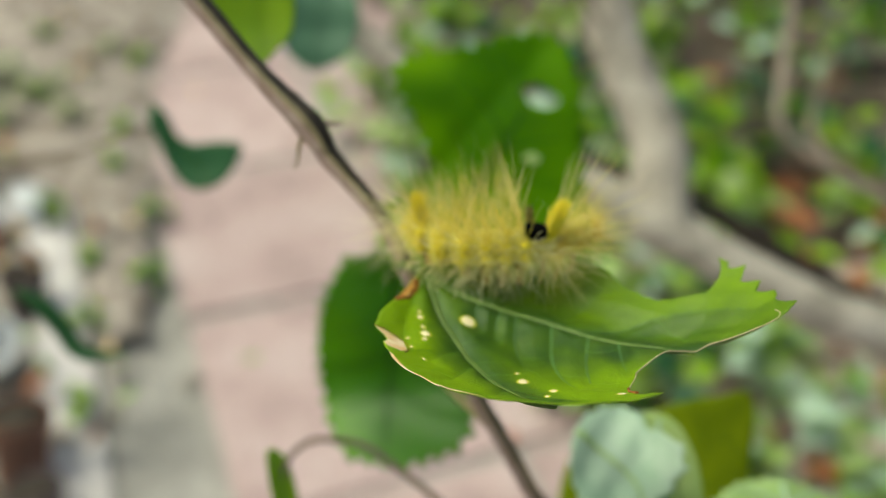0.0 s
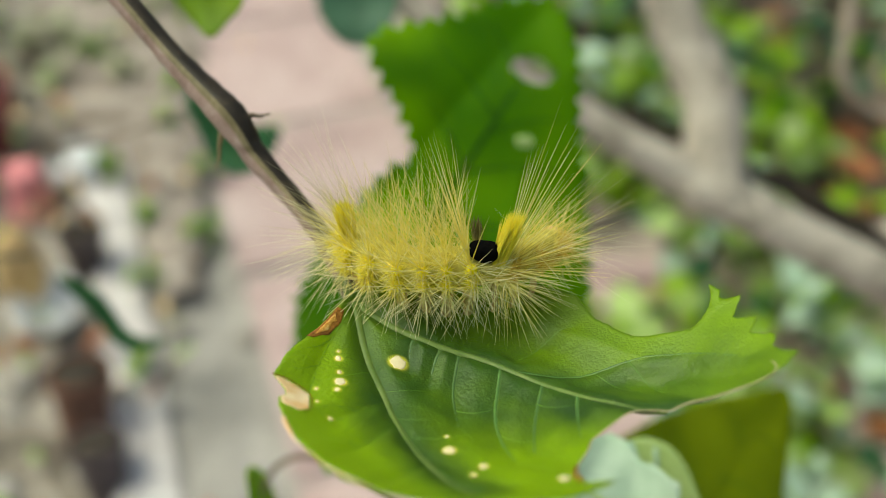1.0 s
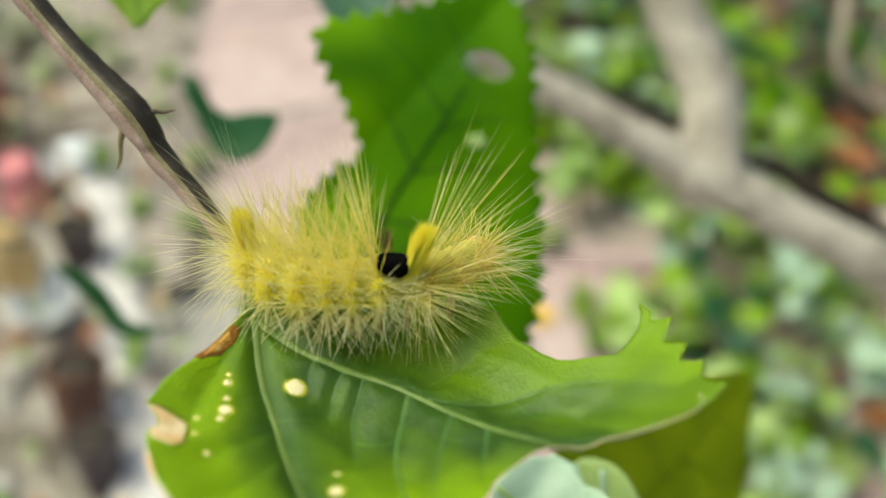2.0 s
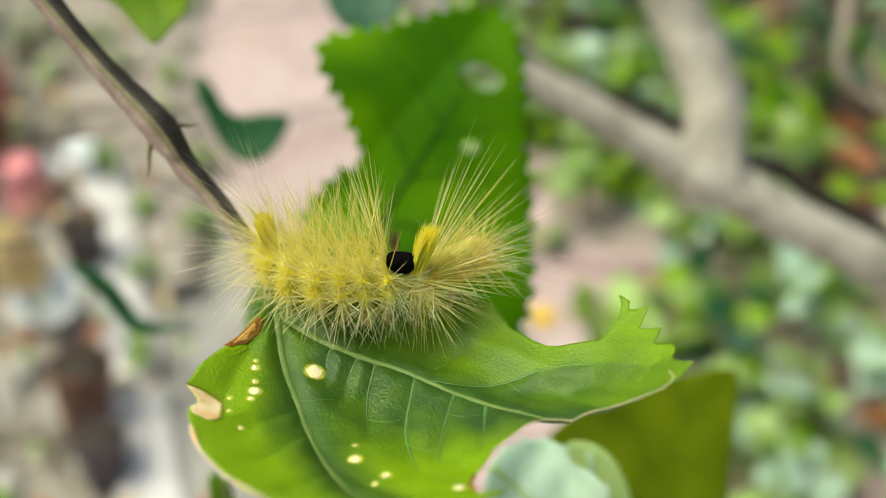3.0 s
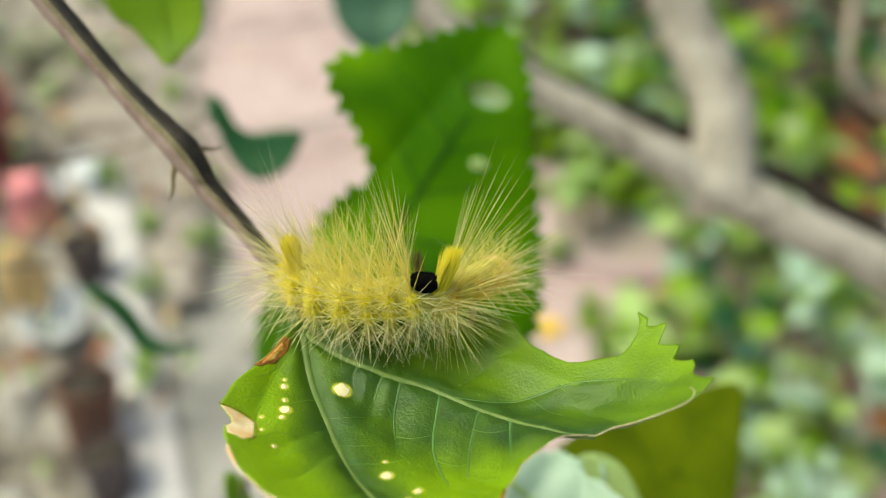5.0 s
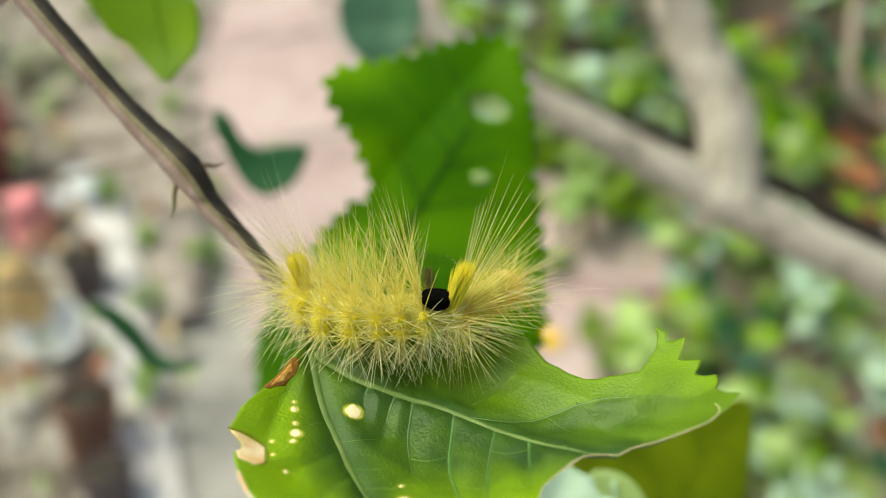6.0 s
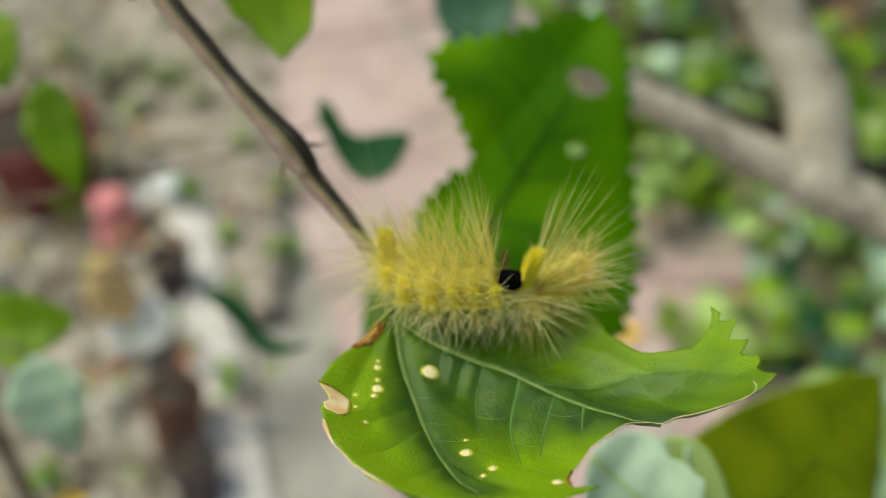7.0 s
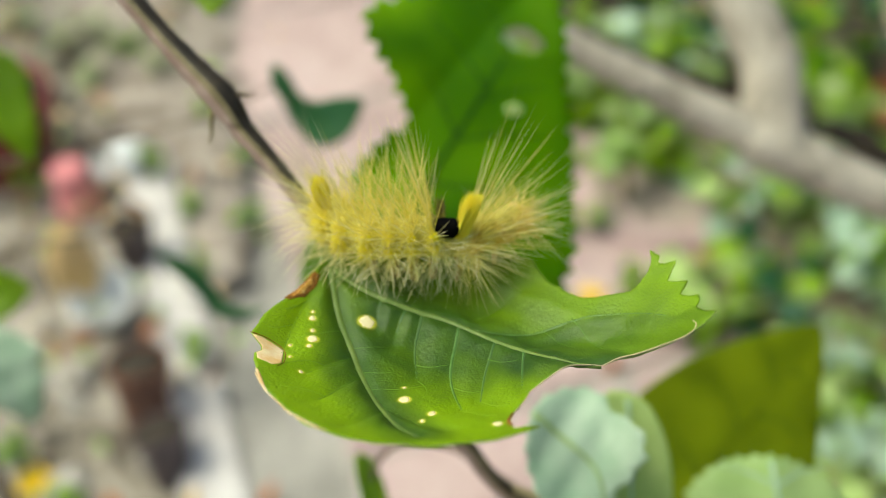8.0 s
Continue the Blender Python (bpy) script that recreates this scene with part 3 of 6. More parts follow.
def build_paving():
    base = strip("pavement", 0.42, 0.86, 0.037, "grey", "grey mortar bed under the pink garden slabs")
    bed = strip("gravel_bed", -1.17, 1.86, 0.018, "litter", "pale gritty bed with dry leaf litter")
    strip("gravel_bed", 1.47, 1.2, 0.02, "earth", "bare pinkish earth between the plants", -5.0, -0.3)
    drift = bmesh.new()
    inner = [(-0.05, -0.1), (0.0, 0.2), (0.03, 0.4), (0.07, 0.6), (0.1, 0.8), (0.17, 1.0), (0.26, 1.2), (0.4, 1.5), (0.5, 2.0), (0.6, 3.0)]
    for (s0, a0), (s1, a1) in zip(inner, inner[1:]):
        n = max(4, int((a1 - a0) / 0.02))
        rows = []
        for i in range(n + 1):
            a = a0 + (a1 - a0) * i / n
            s = s0 + (s1 - s0) * i / n + 0.035 * noise.noise((a * 9, 3, 0)) + 0.02 * noise.noise((a * 31, 7, 0))
            lo = -0.136 - 0.13 * min(max((a - 0.32) / 0.16, 0), 1) + 0.02 * noise.noise((a * 14, 11, 0))
            rows.append([drift.verts.new(on_path(lo + (s - lo) * j / 14, a, 0.033 + 0.014 * math.sin(math.pi * j / 14) + 0.006 * noise.noise((a * 25, j * 0.8, 0)) - (0.014 if j == 14 else 0))) for j in range(15)])
        for r0, r1 in zip(rows, rows[1:]):
            for j in range(14):
                drift.faces.new((r0[j], r0[j + 1], r1[j + 1], r1[j]))
    bmesh.ops.remove_doubles(drift, verts=drift.verts, dist=0.0005)
    tagged(part("litter_drift", smooth(drift), "drift"), "drift of pale grit and leaf litter over the slabs", "litter", kind="structure")
    strip("gutter", -0.07, 0.15, 0.028, "grey", "grey cement strip beside the garden path")
    strip("kerb", -0.192, 0.09, 0.038, "kerb", "pale worn concrete kerb along the path")
    me = slab_mesh(0.412, 0.432, 0.03, 0.008)
    rng = random.Random(4)
    for i in range(2):
        for k in range(-4, 9):
            at = Matrix.Translation(on_path(0.21 + 0.42 * i, 0.14 + 0.44 * k, -0.006)) @ pose(0, 0, 0, rng.uniform(-0.5, 0.5), rng.uniform(-0.5, 0.5), TURN_PATH + rng.uniform(-0.4, 0.4))
            part("slab", me, "pink", base, at=base.matrix_basis.inverted() @ at)
    # the slabs further off, joined
    rest = bmesh.new()
    for i in range(2):
        for k in [*range(-15, -4), *range(9, 31)]:
            before = len(rest.verts)
            rest.from_mesh(me)
            rest.verts.ensure_lookup_table()
            m = Matrix.Translation(on_path(0.21 + 0.42 * i, 0.14 + 0.44 * k, -0.006)) @ pose(0, 0, 0, rng.uniform(-0.5, 0.5), rng.uniform(-0.5, 0.5), TURN_PATH)
            bmesh.ops.transform(rest, matrix=base.matrix_basis.inverted() @ m, verts=rest.verts[before:])
    far = part("slabs", rest, "pink", base)
    tagged(far, kind="stuff")


# ================= the shoot with the chewed leaf =================
def cup(f):
    """The chewed leaf's bowl, in millimetres over its middle."""
    u, v = f[:, 0] / 30, f[:, 1] / 20
    return 2.64 + 1.33 * u - 7.73 * v + 9.33 * u * u + 5.31 * v * v - 0.53 * u * v


MIDRIB = [(-22, 20.5), (-12.2, 13.9), (-1.9, 9.9), (7.1, 3.2), (14.8, -2.9), (20, -4.2)]
RIB = [(-22, 20.5), (-19.8, 11.2), (-16.6, 2.8), (-13.4, -5.5), (-8.5, -15.6), (-4.5, -21)]
RIB_UP = [(1.5, 8.2), (7.9, 7.4), (16.9, 8.9), (24.3, 7.5), (30.9, 2.1)]
SIDE_VEINS = [
    [(-22.8, 18), (-24.8, 10.9), (-25.7, 5.1), (-26, -1.2)],
    [(-12.4, 14.5), (-13.3, 12.8), (-13.4, 8.1)],
    [(-8.7, 13.2), (-9.9, 9.6), (-10.7, 5)],
    [(-6.3, 12.3), (-7.2, 4.5), (-6.4, -2.9)],
    [(-0.5, 9.4), (-1.5, -2.2), (0.6, -12.4)],
    [(5.2, 5.1), (3.6, -2.4), (3, -9.6)],
    [(9.5, 1.9), (9.1, -1.5), (8.8, -7.9)],
    [(13.7, -1.4), (14.1, -3.1)],
    [(-15.3, -4.5), (-18.2, -10.4), (-20.1, -13.5)],
    [(-17.3, 0.9), (-19.8, -1.9), (-21.9, -4.9)],
    [(-11.4, -10), (-5, -16), (-1, -19)],
    [(-9.8, -12.5), (-14, -19)],
    [(2, 11.8), (8, 17), (11, 18)],
    [(17, 9.4), (20, 4), (24, -2)],
]


FINE_VEINS = [
    [(-18.6, 7.5), (-21, 5.5), (-24, 3.2)], [(-24.6, 12), (-26.2, 9.4), (-27.6, 8)], [(-25.6, 6), (-27.4, 4), (-28.6, 3.4)], [(-15.8, -1), (-12.5, -2.6), (-9.6, -2.4)],
    [(-17.7, 4.2), (-14.5, 3.4), (-11, 4.4)], [(-13.5, -6), (-9, -6.6), (-4.5, -5.2)], [(-0.9, -5), (1.4, -6.6), (3.2, -6.4)], [(-6.9, 1), (-4.2, 0.2), (-1.5, 1)],
    [(4, 1), (6.4, -0.8), (9.2, -0.6)], [(-20, -1.9), (-22.6, -2.4), (-25.4, -4.8)], [(-18.2, -10.4), (-21, -10), (-24, -10.6)],
    [(12, 9.2), (14.4, 5.6), (17, 3)], 
    [(0.6, -12.4), (3.4, -14.6), (5.6, -15)], [(-6.4, -2.9), (-4.6, -6.6), (-5, -9)], [(3, -9.6), (5, -11.6), (7, -11.8)]]
SPOTS = [(-15, 9.2, 1.1), (-22.3, 3.1, 0.72), (-23.2, 8.2, 0.42), (-22.7, 5.3, 0.32), (-22.5, 1.2, 0.36), (-25.2, 0.9, 0.24), (-24.6, -2.2, 0.22), (-22.6, -5, 0.28), (-7.5, -9.6, 0.72), (-3.4, -13.4, 0.5), (-7.9, -6, 0.26),
         (-4.6, -15.2, 0.26), (-23.3, 9.6, 0.2), (5.4, -18.4, 0.6)]


def build_shoot():
    shoot = thing("shrub_shoot", "swaying shrub shoot with dark pinkish stem and chewed green leaves", "plant", at=PIVOT)
    inv = Matrix.Translation(PIVOT).inverted()
    mm = lambda x, y, z: inv @ Vector((x / 1000, y / 1000, z / 1000))

    # stem: shade painted dark above, lit edge painted pinkish below, with a swollen joint
    line = [mm(-150, 222, 1142), mm(-112, 190, 1111), mm(-76.9, 160.2, 1079.8), mm(-59.4, 146, 1064), mm(-47.5, 137.2, 1054.9), mm(-43.4, 133.6, 1049.6), mm(-39.1, 130.2, 1046), mm(-31.6, 124, 1038.5),
            mm(-24, 119, 1021), mm(-11, 115, 994), mm(0, 112, 970), mm(24, 116, 900), mm(62, 140, 600), mm(110, 170, 250), mm(120, 180, -20)]
    radii = [2.8, 2.6, 2.4, 2.05, 3.0, 2.1, 1.85, 1.75, 1.7, 1.8, 1.9, 2.2, 3.0, 4.0, 4.5]
    shade_way = Vector((0.62, 0.25, 0.45)).normalized()

    # colour by facing: shaded side dark, lit side pink, olive between
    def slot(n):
        k = n.dot(shade_way)
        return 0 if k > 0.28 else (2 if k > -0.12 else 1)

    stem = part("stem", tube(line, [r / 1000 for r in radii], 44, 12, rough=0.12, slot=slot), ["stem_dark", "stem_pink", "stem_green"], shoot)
    part("thorn", tube([mm(-48.8, 136, 1053), mm(-49.6, 135.2, 1050.5), mm(-50, 134.6, 1048), mm(-50.8, 134, 1046.2)], [0.0006, 0.0004, 0.0003, 0.0001], 8), "stem_green", stem)
    part("thorn", tube([mm(-45.2, 136.8, 1055), mm(-43.6, 137.2, 1055.2), mm(-42.2, 137.2, 1055.0), mm(-40.4, 137.2, 1055.5)], [0.0007, 0.0004, 0.0003, 0.0001], 8), "twig", stem)
    part("bud", tube([mm(-77.5, 158.3, 1077.6), mm(-79.3, 156.8, 1076.4), mm(-80.3, 156.2, 1076.2)], [0.0012, 0.0008, 0.0002], 8), "stem_pink", stem)

    # the chewed leaf
    f = inv @ Matrix.Translation((-0.002, 0.082, 1.040))
    veins = [MIDRIB, RIB, RIB_UP, *SIDE_VEINS]

    def height(p):
        d = np.min([line_distance(p, [(q.x, q.y) for q in spline([(x, y, 0) for x, y in v], 4)]) for v in veins], axis=0)
        side = line_distance(p, [(q.x, q.y) for q in spline([(x, y, 0) for x, y in MIDRIB], 4)])
        main = np.min([line_distance(p, [(q.x, q.y) for q in spline([(x, y, 0) for x, y in v], 4)]) for v in (MIDRIB, RIB)], axis=0)
        lower = np.interp(p[:, 0], [q[0] for q in RIB_UP], [q[1] for q in RIB_UP]) - p[:, 1]
        pleat = -1.3 * np.clip(1 - np.exp(-(np.maximum(lower, 0) / 2.2) ** 2), 0, 1) * np.exp(-((lower - 3.5) / 3.2) ** 2) * np.clip((p[:, 0] - 5) / 6, 0, 1) * np.clip((32 - p[:, 0]) / 6, 0, 1) * np.clip(side / 3, 0, 1)
        ridge = 3.0 * np.exp(-side / 7) * np.clip((p[:, 0] + 21) / 9, 0, 1) * np.clip((21 - p[:, 0]) / 7, 0, 1)
        above = p[:, 1] > np.interp(p[:, 0], [q[0] for q in MIDRIB], [q[1] for q in MIDRIB])
        ridge = ridge - 1.2 * above * np.sin(math.pi * np.clip(side / 12, 0, 1)) * np.clip((p[:, 0] + 14) / 8, 0, 1)
        return cup(p) + pleat + ridge + (0.2 + 1.15 * np.exp(-(main / 13) ** 2)) * (1 - np.exp(-d / 1.7)) + 0.14 * np.exp(-(d / 0.5) ** 2) + 0.45 * (1 - np.exp(-(main / 1.1) ** 2)) + 0.04 * np.sin(p[:, 0] * 1.5 + 2 * np.sin(p[:, 1] * 0.7)) * np.sin(p[:, 1] * 1.3) + 0.25 * np.sin(p[:, 0] * 0.55 + 1) * np.cos(p[:, 1] * 0.45) * (1 - np.exp(-side / 4))

    margin = [(-24.6, 17.3), (-26, 14), (-27.7, 10.3), (-29.7, 5.9), (-30.5, 0.8), (-28.9, -1.2), (-28.4, -2.4), (-29, -3.6), (-28.7, -5.5), (-26.3, -11.2), (-22.5, -16.1),
              (-18.1, -21.6), (-13.7, -24), (-9.3, -26.4), (-5.9, -25.9), (-1.6, -27), (1.5, -26), (5.3, -24.6), (9.1, -22.2), (10.7, -20.2), (7.3, -20.7), (6.9, -17.5), (7.4, -14.8),
              (9.1, -11.3), (10, -8.8), (13.7, -6.1), (17.2, -4.2), (20.2, -4.1), (24.6, -4.7), (29.1, -4.9), (31.2, -4.5), (33.2, -3.4), (35.2, -1.5), (33.9, -0.1), (33.3, 1.7)]
    teeth = [(34.0, 3.2), (34.2, 4.6), (32.9, 5.4), (31.9, 6.3), (33.1, 8.0), (33.4, 8.8), (31.9, 9.7), (30.9, 10.6), (32.0, 12.7), (32.7, 14.2), (31.2, 14.6), (30.3, 15.3), (30.6, 16.6), (29.4, 18.5)]
    back = [(29.4, 16.6), (28.7, 14.4), (27.4, 12.7), (25.9, 11.3), (22.8, 12.2), (19.3, 13.2), (16.9, 15.2), (13.9, 18.4), (11.5, 23.4), (6, 26.5), (-2, 26), (-10, 24.5), (-18, 23), (-22.5, 21.8)]
    edge = rim(margin + teeth + back, rounded=False)
    rng = random.Random(3)
    edge = [(x + rng.uniform(-0.06, 0.06), y + rng.uniform(-0.06, 0.06)) for x, y in edge]
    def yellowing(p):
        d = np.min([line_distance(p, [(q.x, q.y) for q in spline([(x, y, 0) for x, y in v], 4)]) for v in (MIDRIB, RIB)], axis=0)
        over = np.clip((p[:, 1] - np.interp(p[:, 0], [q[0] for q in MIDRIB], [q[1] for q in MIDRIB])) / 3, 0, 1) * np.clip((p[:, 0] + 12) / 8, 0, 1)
        # less yellow below RIB_UP: the fold's shade is put into the colour
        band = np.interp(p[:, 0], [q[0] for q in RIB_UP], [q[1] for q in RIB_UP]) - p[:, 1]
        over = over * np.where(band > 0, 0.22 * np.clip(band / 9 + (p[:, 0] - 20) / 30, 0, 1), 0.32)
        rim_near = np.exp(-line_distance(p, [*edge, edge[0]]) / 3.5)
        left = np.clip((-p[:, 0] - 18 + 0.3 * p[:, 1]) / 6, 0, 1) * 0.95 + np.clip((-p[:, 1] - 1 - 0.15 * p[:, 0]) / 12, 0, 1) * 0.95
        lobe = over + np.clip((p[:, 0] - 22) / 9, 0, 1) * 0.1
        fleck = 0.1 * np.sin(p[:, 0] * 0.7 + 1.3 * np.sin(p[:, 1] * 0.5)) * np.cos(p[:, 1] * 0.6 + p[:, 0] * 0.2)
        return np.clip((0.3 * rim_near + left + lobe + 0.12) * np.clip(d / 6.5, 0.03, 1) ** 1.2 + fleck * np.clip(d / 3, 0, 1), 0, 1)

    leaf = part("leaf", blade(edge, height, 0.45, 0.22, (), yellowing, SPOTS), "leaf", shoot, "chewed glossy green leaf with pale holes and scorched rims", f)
    part("midrib", vein(MIDRIB, height, 0.78, 0.32, -0.28, 14), "rib", leaf)
    part("rib", vein(RIB, height, 0.85, 0.36, -0.26, 14), "rib", leaf)
    part("rib", vein(RIB_UP, height, 0.3, 0.1, -0.1, 8), "vein", leaf)
    for v in SIDE_VEINS:
        fine = v[0][0] < -9 and v[0][1] < 10 or v[0][0] < -20 or v[0] in ((2, 11.8), (17, 9.4))
        part("vein", vein(v, height, *((0.12, 0.06, -0.01) if fine else (0.36, 0.15, -0.12)), 10), "vein_fine" if fine else "vein", leaf)
    for v in FINE_VEINS:
        part("vein", vein(v, height, 0.06, 0.03, 0.0, 6, 4), "vein_fine", leaf)
    for i, (x, y, r) in enumerate(SPOTS):
        part("pale_spot", patch(blob_outline(x, y, r, r * (1.15 if r > 0.6 else 1.3), i + 40, 16, 0.13), height, 0.006, 0.02, 0.25), "pale_spot", leaf, "pale dried-out spot")
    dry = [(-30.3, 0.6), (-28.7, -1.2), (-28.3, -2.4), (-28.8, -3.6), (-28.3, -5), (-26.2, -5.7), (-25.2, -4.6), (-25.5, -2.6), (-25.9, -0.6), (-27.4, 0.2), (-29, 0.7)]
    part("dry_patch", patch(dry, height, 0.03, 0.04, 0.3), "dry", leaf, "dried tan patch in a bite")
    part("scorched_rim", vein([(-30.6, 0.9), (-28.5, 0.9), (-26.6, 0.2), (-25.5, -1.2), (-25, -4.2), (-25.6, -5.8)], height, 0.08, 0.05, 0.02), "scorch", leaf, "dark brown scorched line")
    scorch = [(-24.2, 18), (-25.4, 15.2), (-26.4, 13), (-27.7, 10.7), (-26.8, 10.9), (-25.8, 12.0), (-24.9, 12.6), (-24.3, 14.2), (-23.6, 15.3), (-23.3, 18)]
    part("scorched_patch", patch(scorch, height, 0.06, 0.05, 0.3), "scorch", leaf, "orange-brown scorched flap by the leaf base")
    inner = [(-24.4, 16.8), (-25.3, 14.8), (-26.2, 12.9), (-26.7, 11.6), (-25.9, 12.5), (-25.1, 13.2), (-24.7, 14.8), (-24.1, 15.6)]
    part("dry_patch", patch(inner, height, 0.09, 0.04, 0.3), "ochre", leaf, "ochre dried tissue")
    part("dry_rim", vein([(7, -17.6), (7.5, -14.6), (9.2, -11.2), (10.2, -8.8), (13.8, -6.1), (17.3, -4.3), (20.3, -4.2), (24.6, -4.8), (29.1, -5), (31.6, -4.1), (32.4, -2.6), (32.3, -1.2)], height, 0.085, 0.085, 0.0), "rim", leaf, "pale corky healed rim")
    part("dry_rim", vein([(-27.6, -9), (-25.3, -13), (-22.8, -16), (-20.6, -18.8)], height, 0.08, 0.1, 0.02), "dry", leaf, "tan dried rim")
    for curl in ([(-27.9, -7.8), (-27.1, -9.6), (-25.9, -12.0), (-24.8, -13.5), (-25.7, -11.6), (-26.6, -9.6), (-27.4, -8)], [(-21.4, -17.6), (-19.4, -20.0), (-16.6, -22.4), (-14.6, -23.4), (-16.6, -21.8), (-19.1, -19.4)]):
        part("dry_patch", patch(curl, height, 0.05, 0.05, 0.35), "dry", leaf, "cream dried leaf margin")
    part("scorched_rim", vein([(7, -19.8), (6.7, -17.6), (7.3, -14.8)], height, 0.3, 0.2, 0.05), "scorch", leaf, "dark brown scorched line")
    part("petiole", tube([mm(-29.5, 121.5, 1031), mm(-27, 113, 1038), mm(-24.2, 103, 1044.6)], [0.0011, 0.0009, 0.0008], 10), "rib", shoot)

    # the broad leaf behind
    f = inv @ facing(-0.0032, 0.2141, 0.9962)
    bend = lambda p: -0.004 * p[:, 0] ** 2 + 1.2 * np.sin(p[:, 1] * 0.12) + 0.5 * np.sin(p[:, 0] * 0.35 + p[:, 1] * 0.2) - 0.002 * p[:, 1] ** 2 + 0.35 * np.abs(p[:, 0] * 0.75 - p[:, 1] * 0.66 + 10) ** 0.8
    paling = lambda p: np.clip(np.clip((-p[:, 0] - 6) / 14, 0, 1) * (0.55 + 0.45 * np.sin(p[:, 1] * 0.24 + 0.5)) + 0.5 * np.exp(-((p[:, 0] - 2) / 10) ** 2 - ((p[:, 1] + 16) / 8) ** 2) + 0.3 * np.exp(-((p[:, 0] - 20) / 7) ** 2), 0, 1)
    broad = [(-28.5, 23.4), (-20.2, 6.2), (-17.4, -4.7), (-20.2, -7.8), (-28, -12.5), (-34.3, -23.4), (-28, -32.7), (-12.5, -40), (6, -50), (20, -57), (26.5, -46), (27.6, -30), (27.3, -15.6), (25.7, 0), (26, 15.6), (24, 29.6),
             (18.7, 36.6), (7.8, 35.8), (-9.3, 30.6), (-24, 28.5)]
    leaf = part("leaf", blade(rim(broad, 2.8, 5.6, 5), bend, 1.6, 0.3, [blob_outline(14.5, 17.5, 6.2, 3.8, 2, 18, 0.06, -0.3)], paling), "leaf_mid", shoot, "broad serrated green leaf with an oval hole", f)
    part("midrib", vein([(-16, -34), (-11, -20), (-1, -4), (5, 5), (9.4, 12.2)], bend, 0.8, 0.4, 0.05, 8), "rib_dark", leaf)
    for a, b in [((-12, -22), (20, -30)), ((-5, -10), (22, -10)), ((1, 0), (22, 4)), ((-4, -9), (-14, 10)), ((4, 5), (-12, 26)), ((11, 14), (3, 32)), ((-12, -22), (-26, -18))]:
        part("vein", vein([a, ((a[0] + b[0]) / 2, (a[1] + b[1]) / 2 + 1.2), b], bend, 0.4, 0.12, 0.08), "rib_dark", leaf)
    part("pale_spot", patch(blob_outline(12, -2, 2.6, 1.9, 9, 14, 0.1), bend, 0.2, 0.1, 0.8), "leaf_light", leaf, "pale thin spot")
    part("petiole", tube([mm(-20, 118, 1012), mm(-22, 160, 985), mm(-19, 191, 968)], [0.0012, 0.001, 0.001], 8), "stem_green", shoot)

    # bright leaf hanging by the upper stem
    f = inv @ facing(-0.0717, 0.2109, 1.0464)
    bend = lambda p: 0.02 * p[:, 0] ** 2 * 0.5 + 0.8 * np.sin(p[:, 1] * 0.2)
    hang = [(-16, 9), (-11.5, 2), (-8, -4), (-4, -6.5), (0, -11), (5, -15.8), (9, -12), (12.5, -8), (13.2, 1.3), (10, 4.5), (7, 6), (9, 14), (6, 24), (-4, 28), (-14, 22)]
    leaf = part("leaf", blade(rim(hang, 0.5, 2.5, 6), bend, 1.5, 0.25), "leaf_lime", shoot, "bright backlit green leaf", f)
    part("midrib", vein([(-2, 27), (1, 10), (4, -4), (5, -13)], bend, 0.6, 0.2, 0.02), "leaf_lime", leaf)
    part("petiole", tube([mm(-100, 180, 1100), mm(-85, 200, 1090), mm(-74, 229, 1066)], [0.0011, 0.0009, 0.0008], 8), "stem_green", shoot)

    # large leaf under it, seen past the stem
    f = inv @ facing(-0.0375, 0.1916, 0.9294, 42, 8, 0)
    bend = lambda p: -0.004 * p[:, 0] ** 2 + 1.4 * np.sin(p[:, 1] * 0.16 + p[:, 0] * 0.1) + 0.0025 * p[:, 1] ** 2 + 0.02 * np.maximum(-p[:, 1] - 3, 0) ** 2 + 0.3 * p[:, 0] * np.clip(-p[:, 1] / 14, 0, 1)
    low = [(-8.6, 34.5), (-15, 28), (-20, 13), (-20.5, -2), (-17.5, -17), (-13, -26), (-3, -28.5), (8, -28), (24, -24), (30, -10), (28, 8), (20, 24), (6, 34)]
    leaf = part("leaf", blade(rim(low, 3.0, 5.6, 7), bend, 1.5, 0.3, (), lambda p: np.clip((-p[:, 0] - 2) / 12, 0, 1) * (0.6 + 0.4 * np.sin(p[:, 1] * 0.2)) + 0.25), "leaf_low", shoot, "broad serrated green leaf with a glossy sheen", f)
    part("midrib", vein([(4, 33), (3, 15), (2, -5), (1, -26)], bend, 0.8, 0.3, 0.15, 8), "rib_dark", leaf)
    for s in (-1, 1):
        for y in (18, 5, -8):
            part("vein", vein([(3, y), (3 + 8 * s, y - 5), (3 + 18 * s, y - 9)], bend, 0.4, 0.12, 0.08), "rib_dark", leaf)
    part("petiole", tube([mm(-8, 116, 985), mm(-20, 155, 965), mm(-31, 212, 958)], [0.0012, 0.001, 0.001], 8), "stem_green", shoot)

    # pale curled leaves and a light serrated one lower down
    f = inv @ facing(0.0184, 0.1141, 0.9778, 42, -12, 6)
    curl = lambda p: 0.03 * p[:, 0] ** 2 + 1.1 * np.sin(p[:, 1] * 0.22 + p[:, 0] * 0.2 + 0.8) + 0.35 * np.sin(p[:, 0] * 0.55 - p[:, 1] * 0.4) + 0.12 * np.maximum(p[:, 0] - 8, 0) ** 2
    pale = [(-8, 6), (-4, 10.5), (2, 12), (8, 11), (11, 6), (14, 4), (15.5, -2), (13, -8), (8, -15), (0, -20), (-6, -14), (-9.5, -3)]
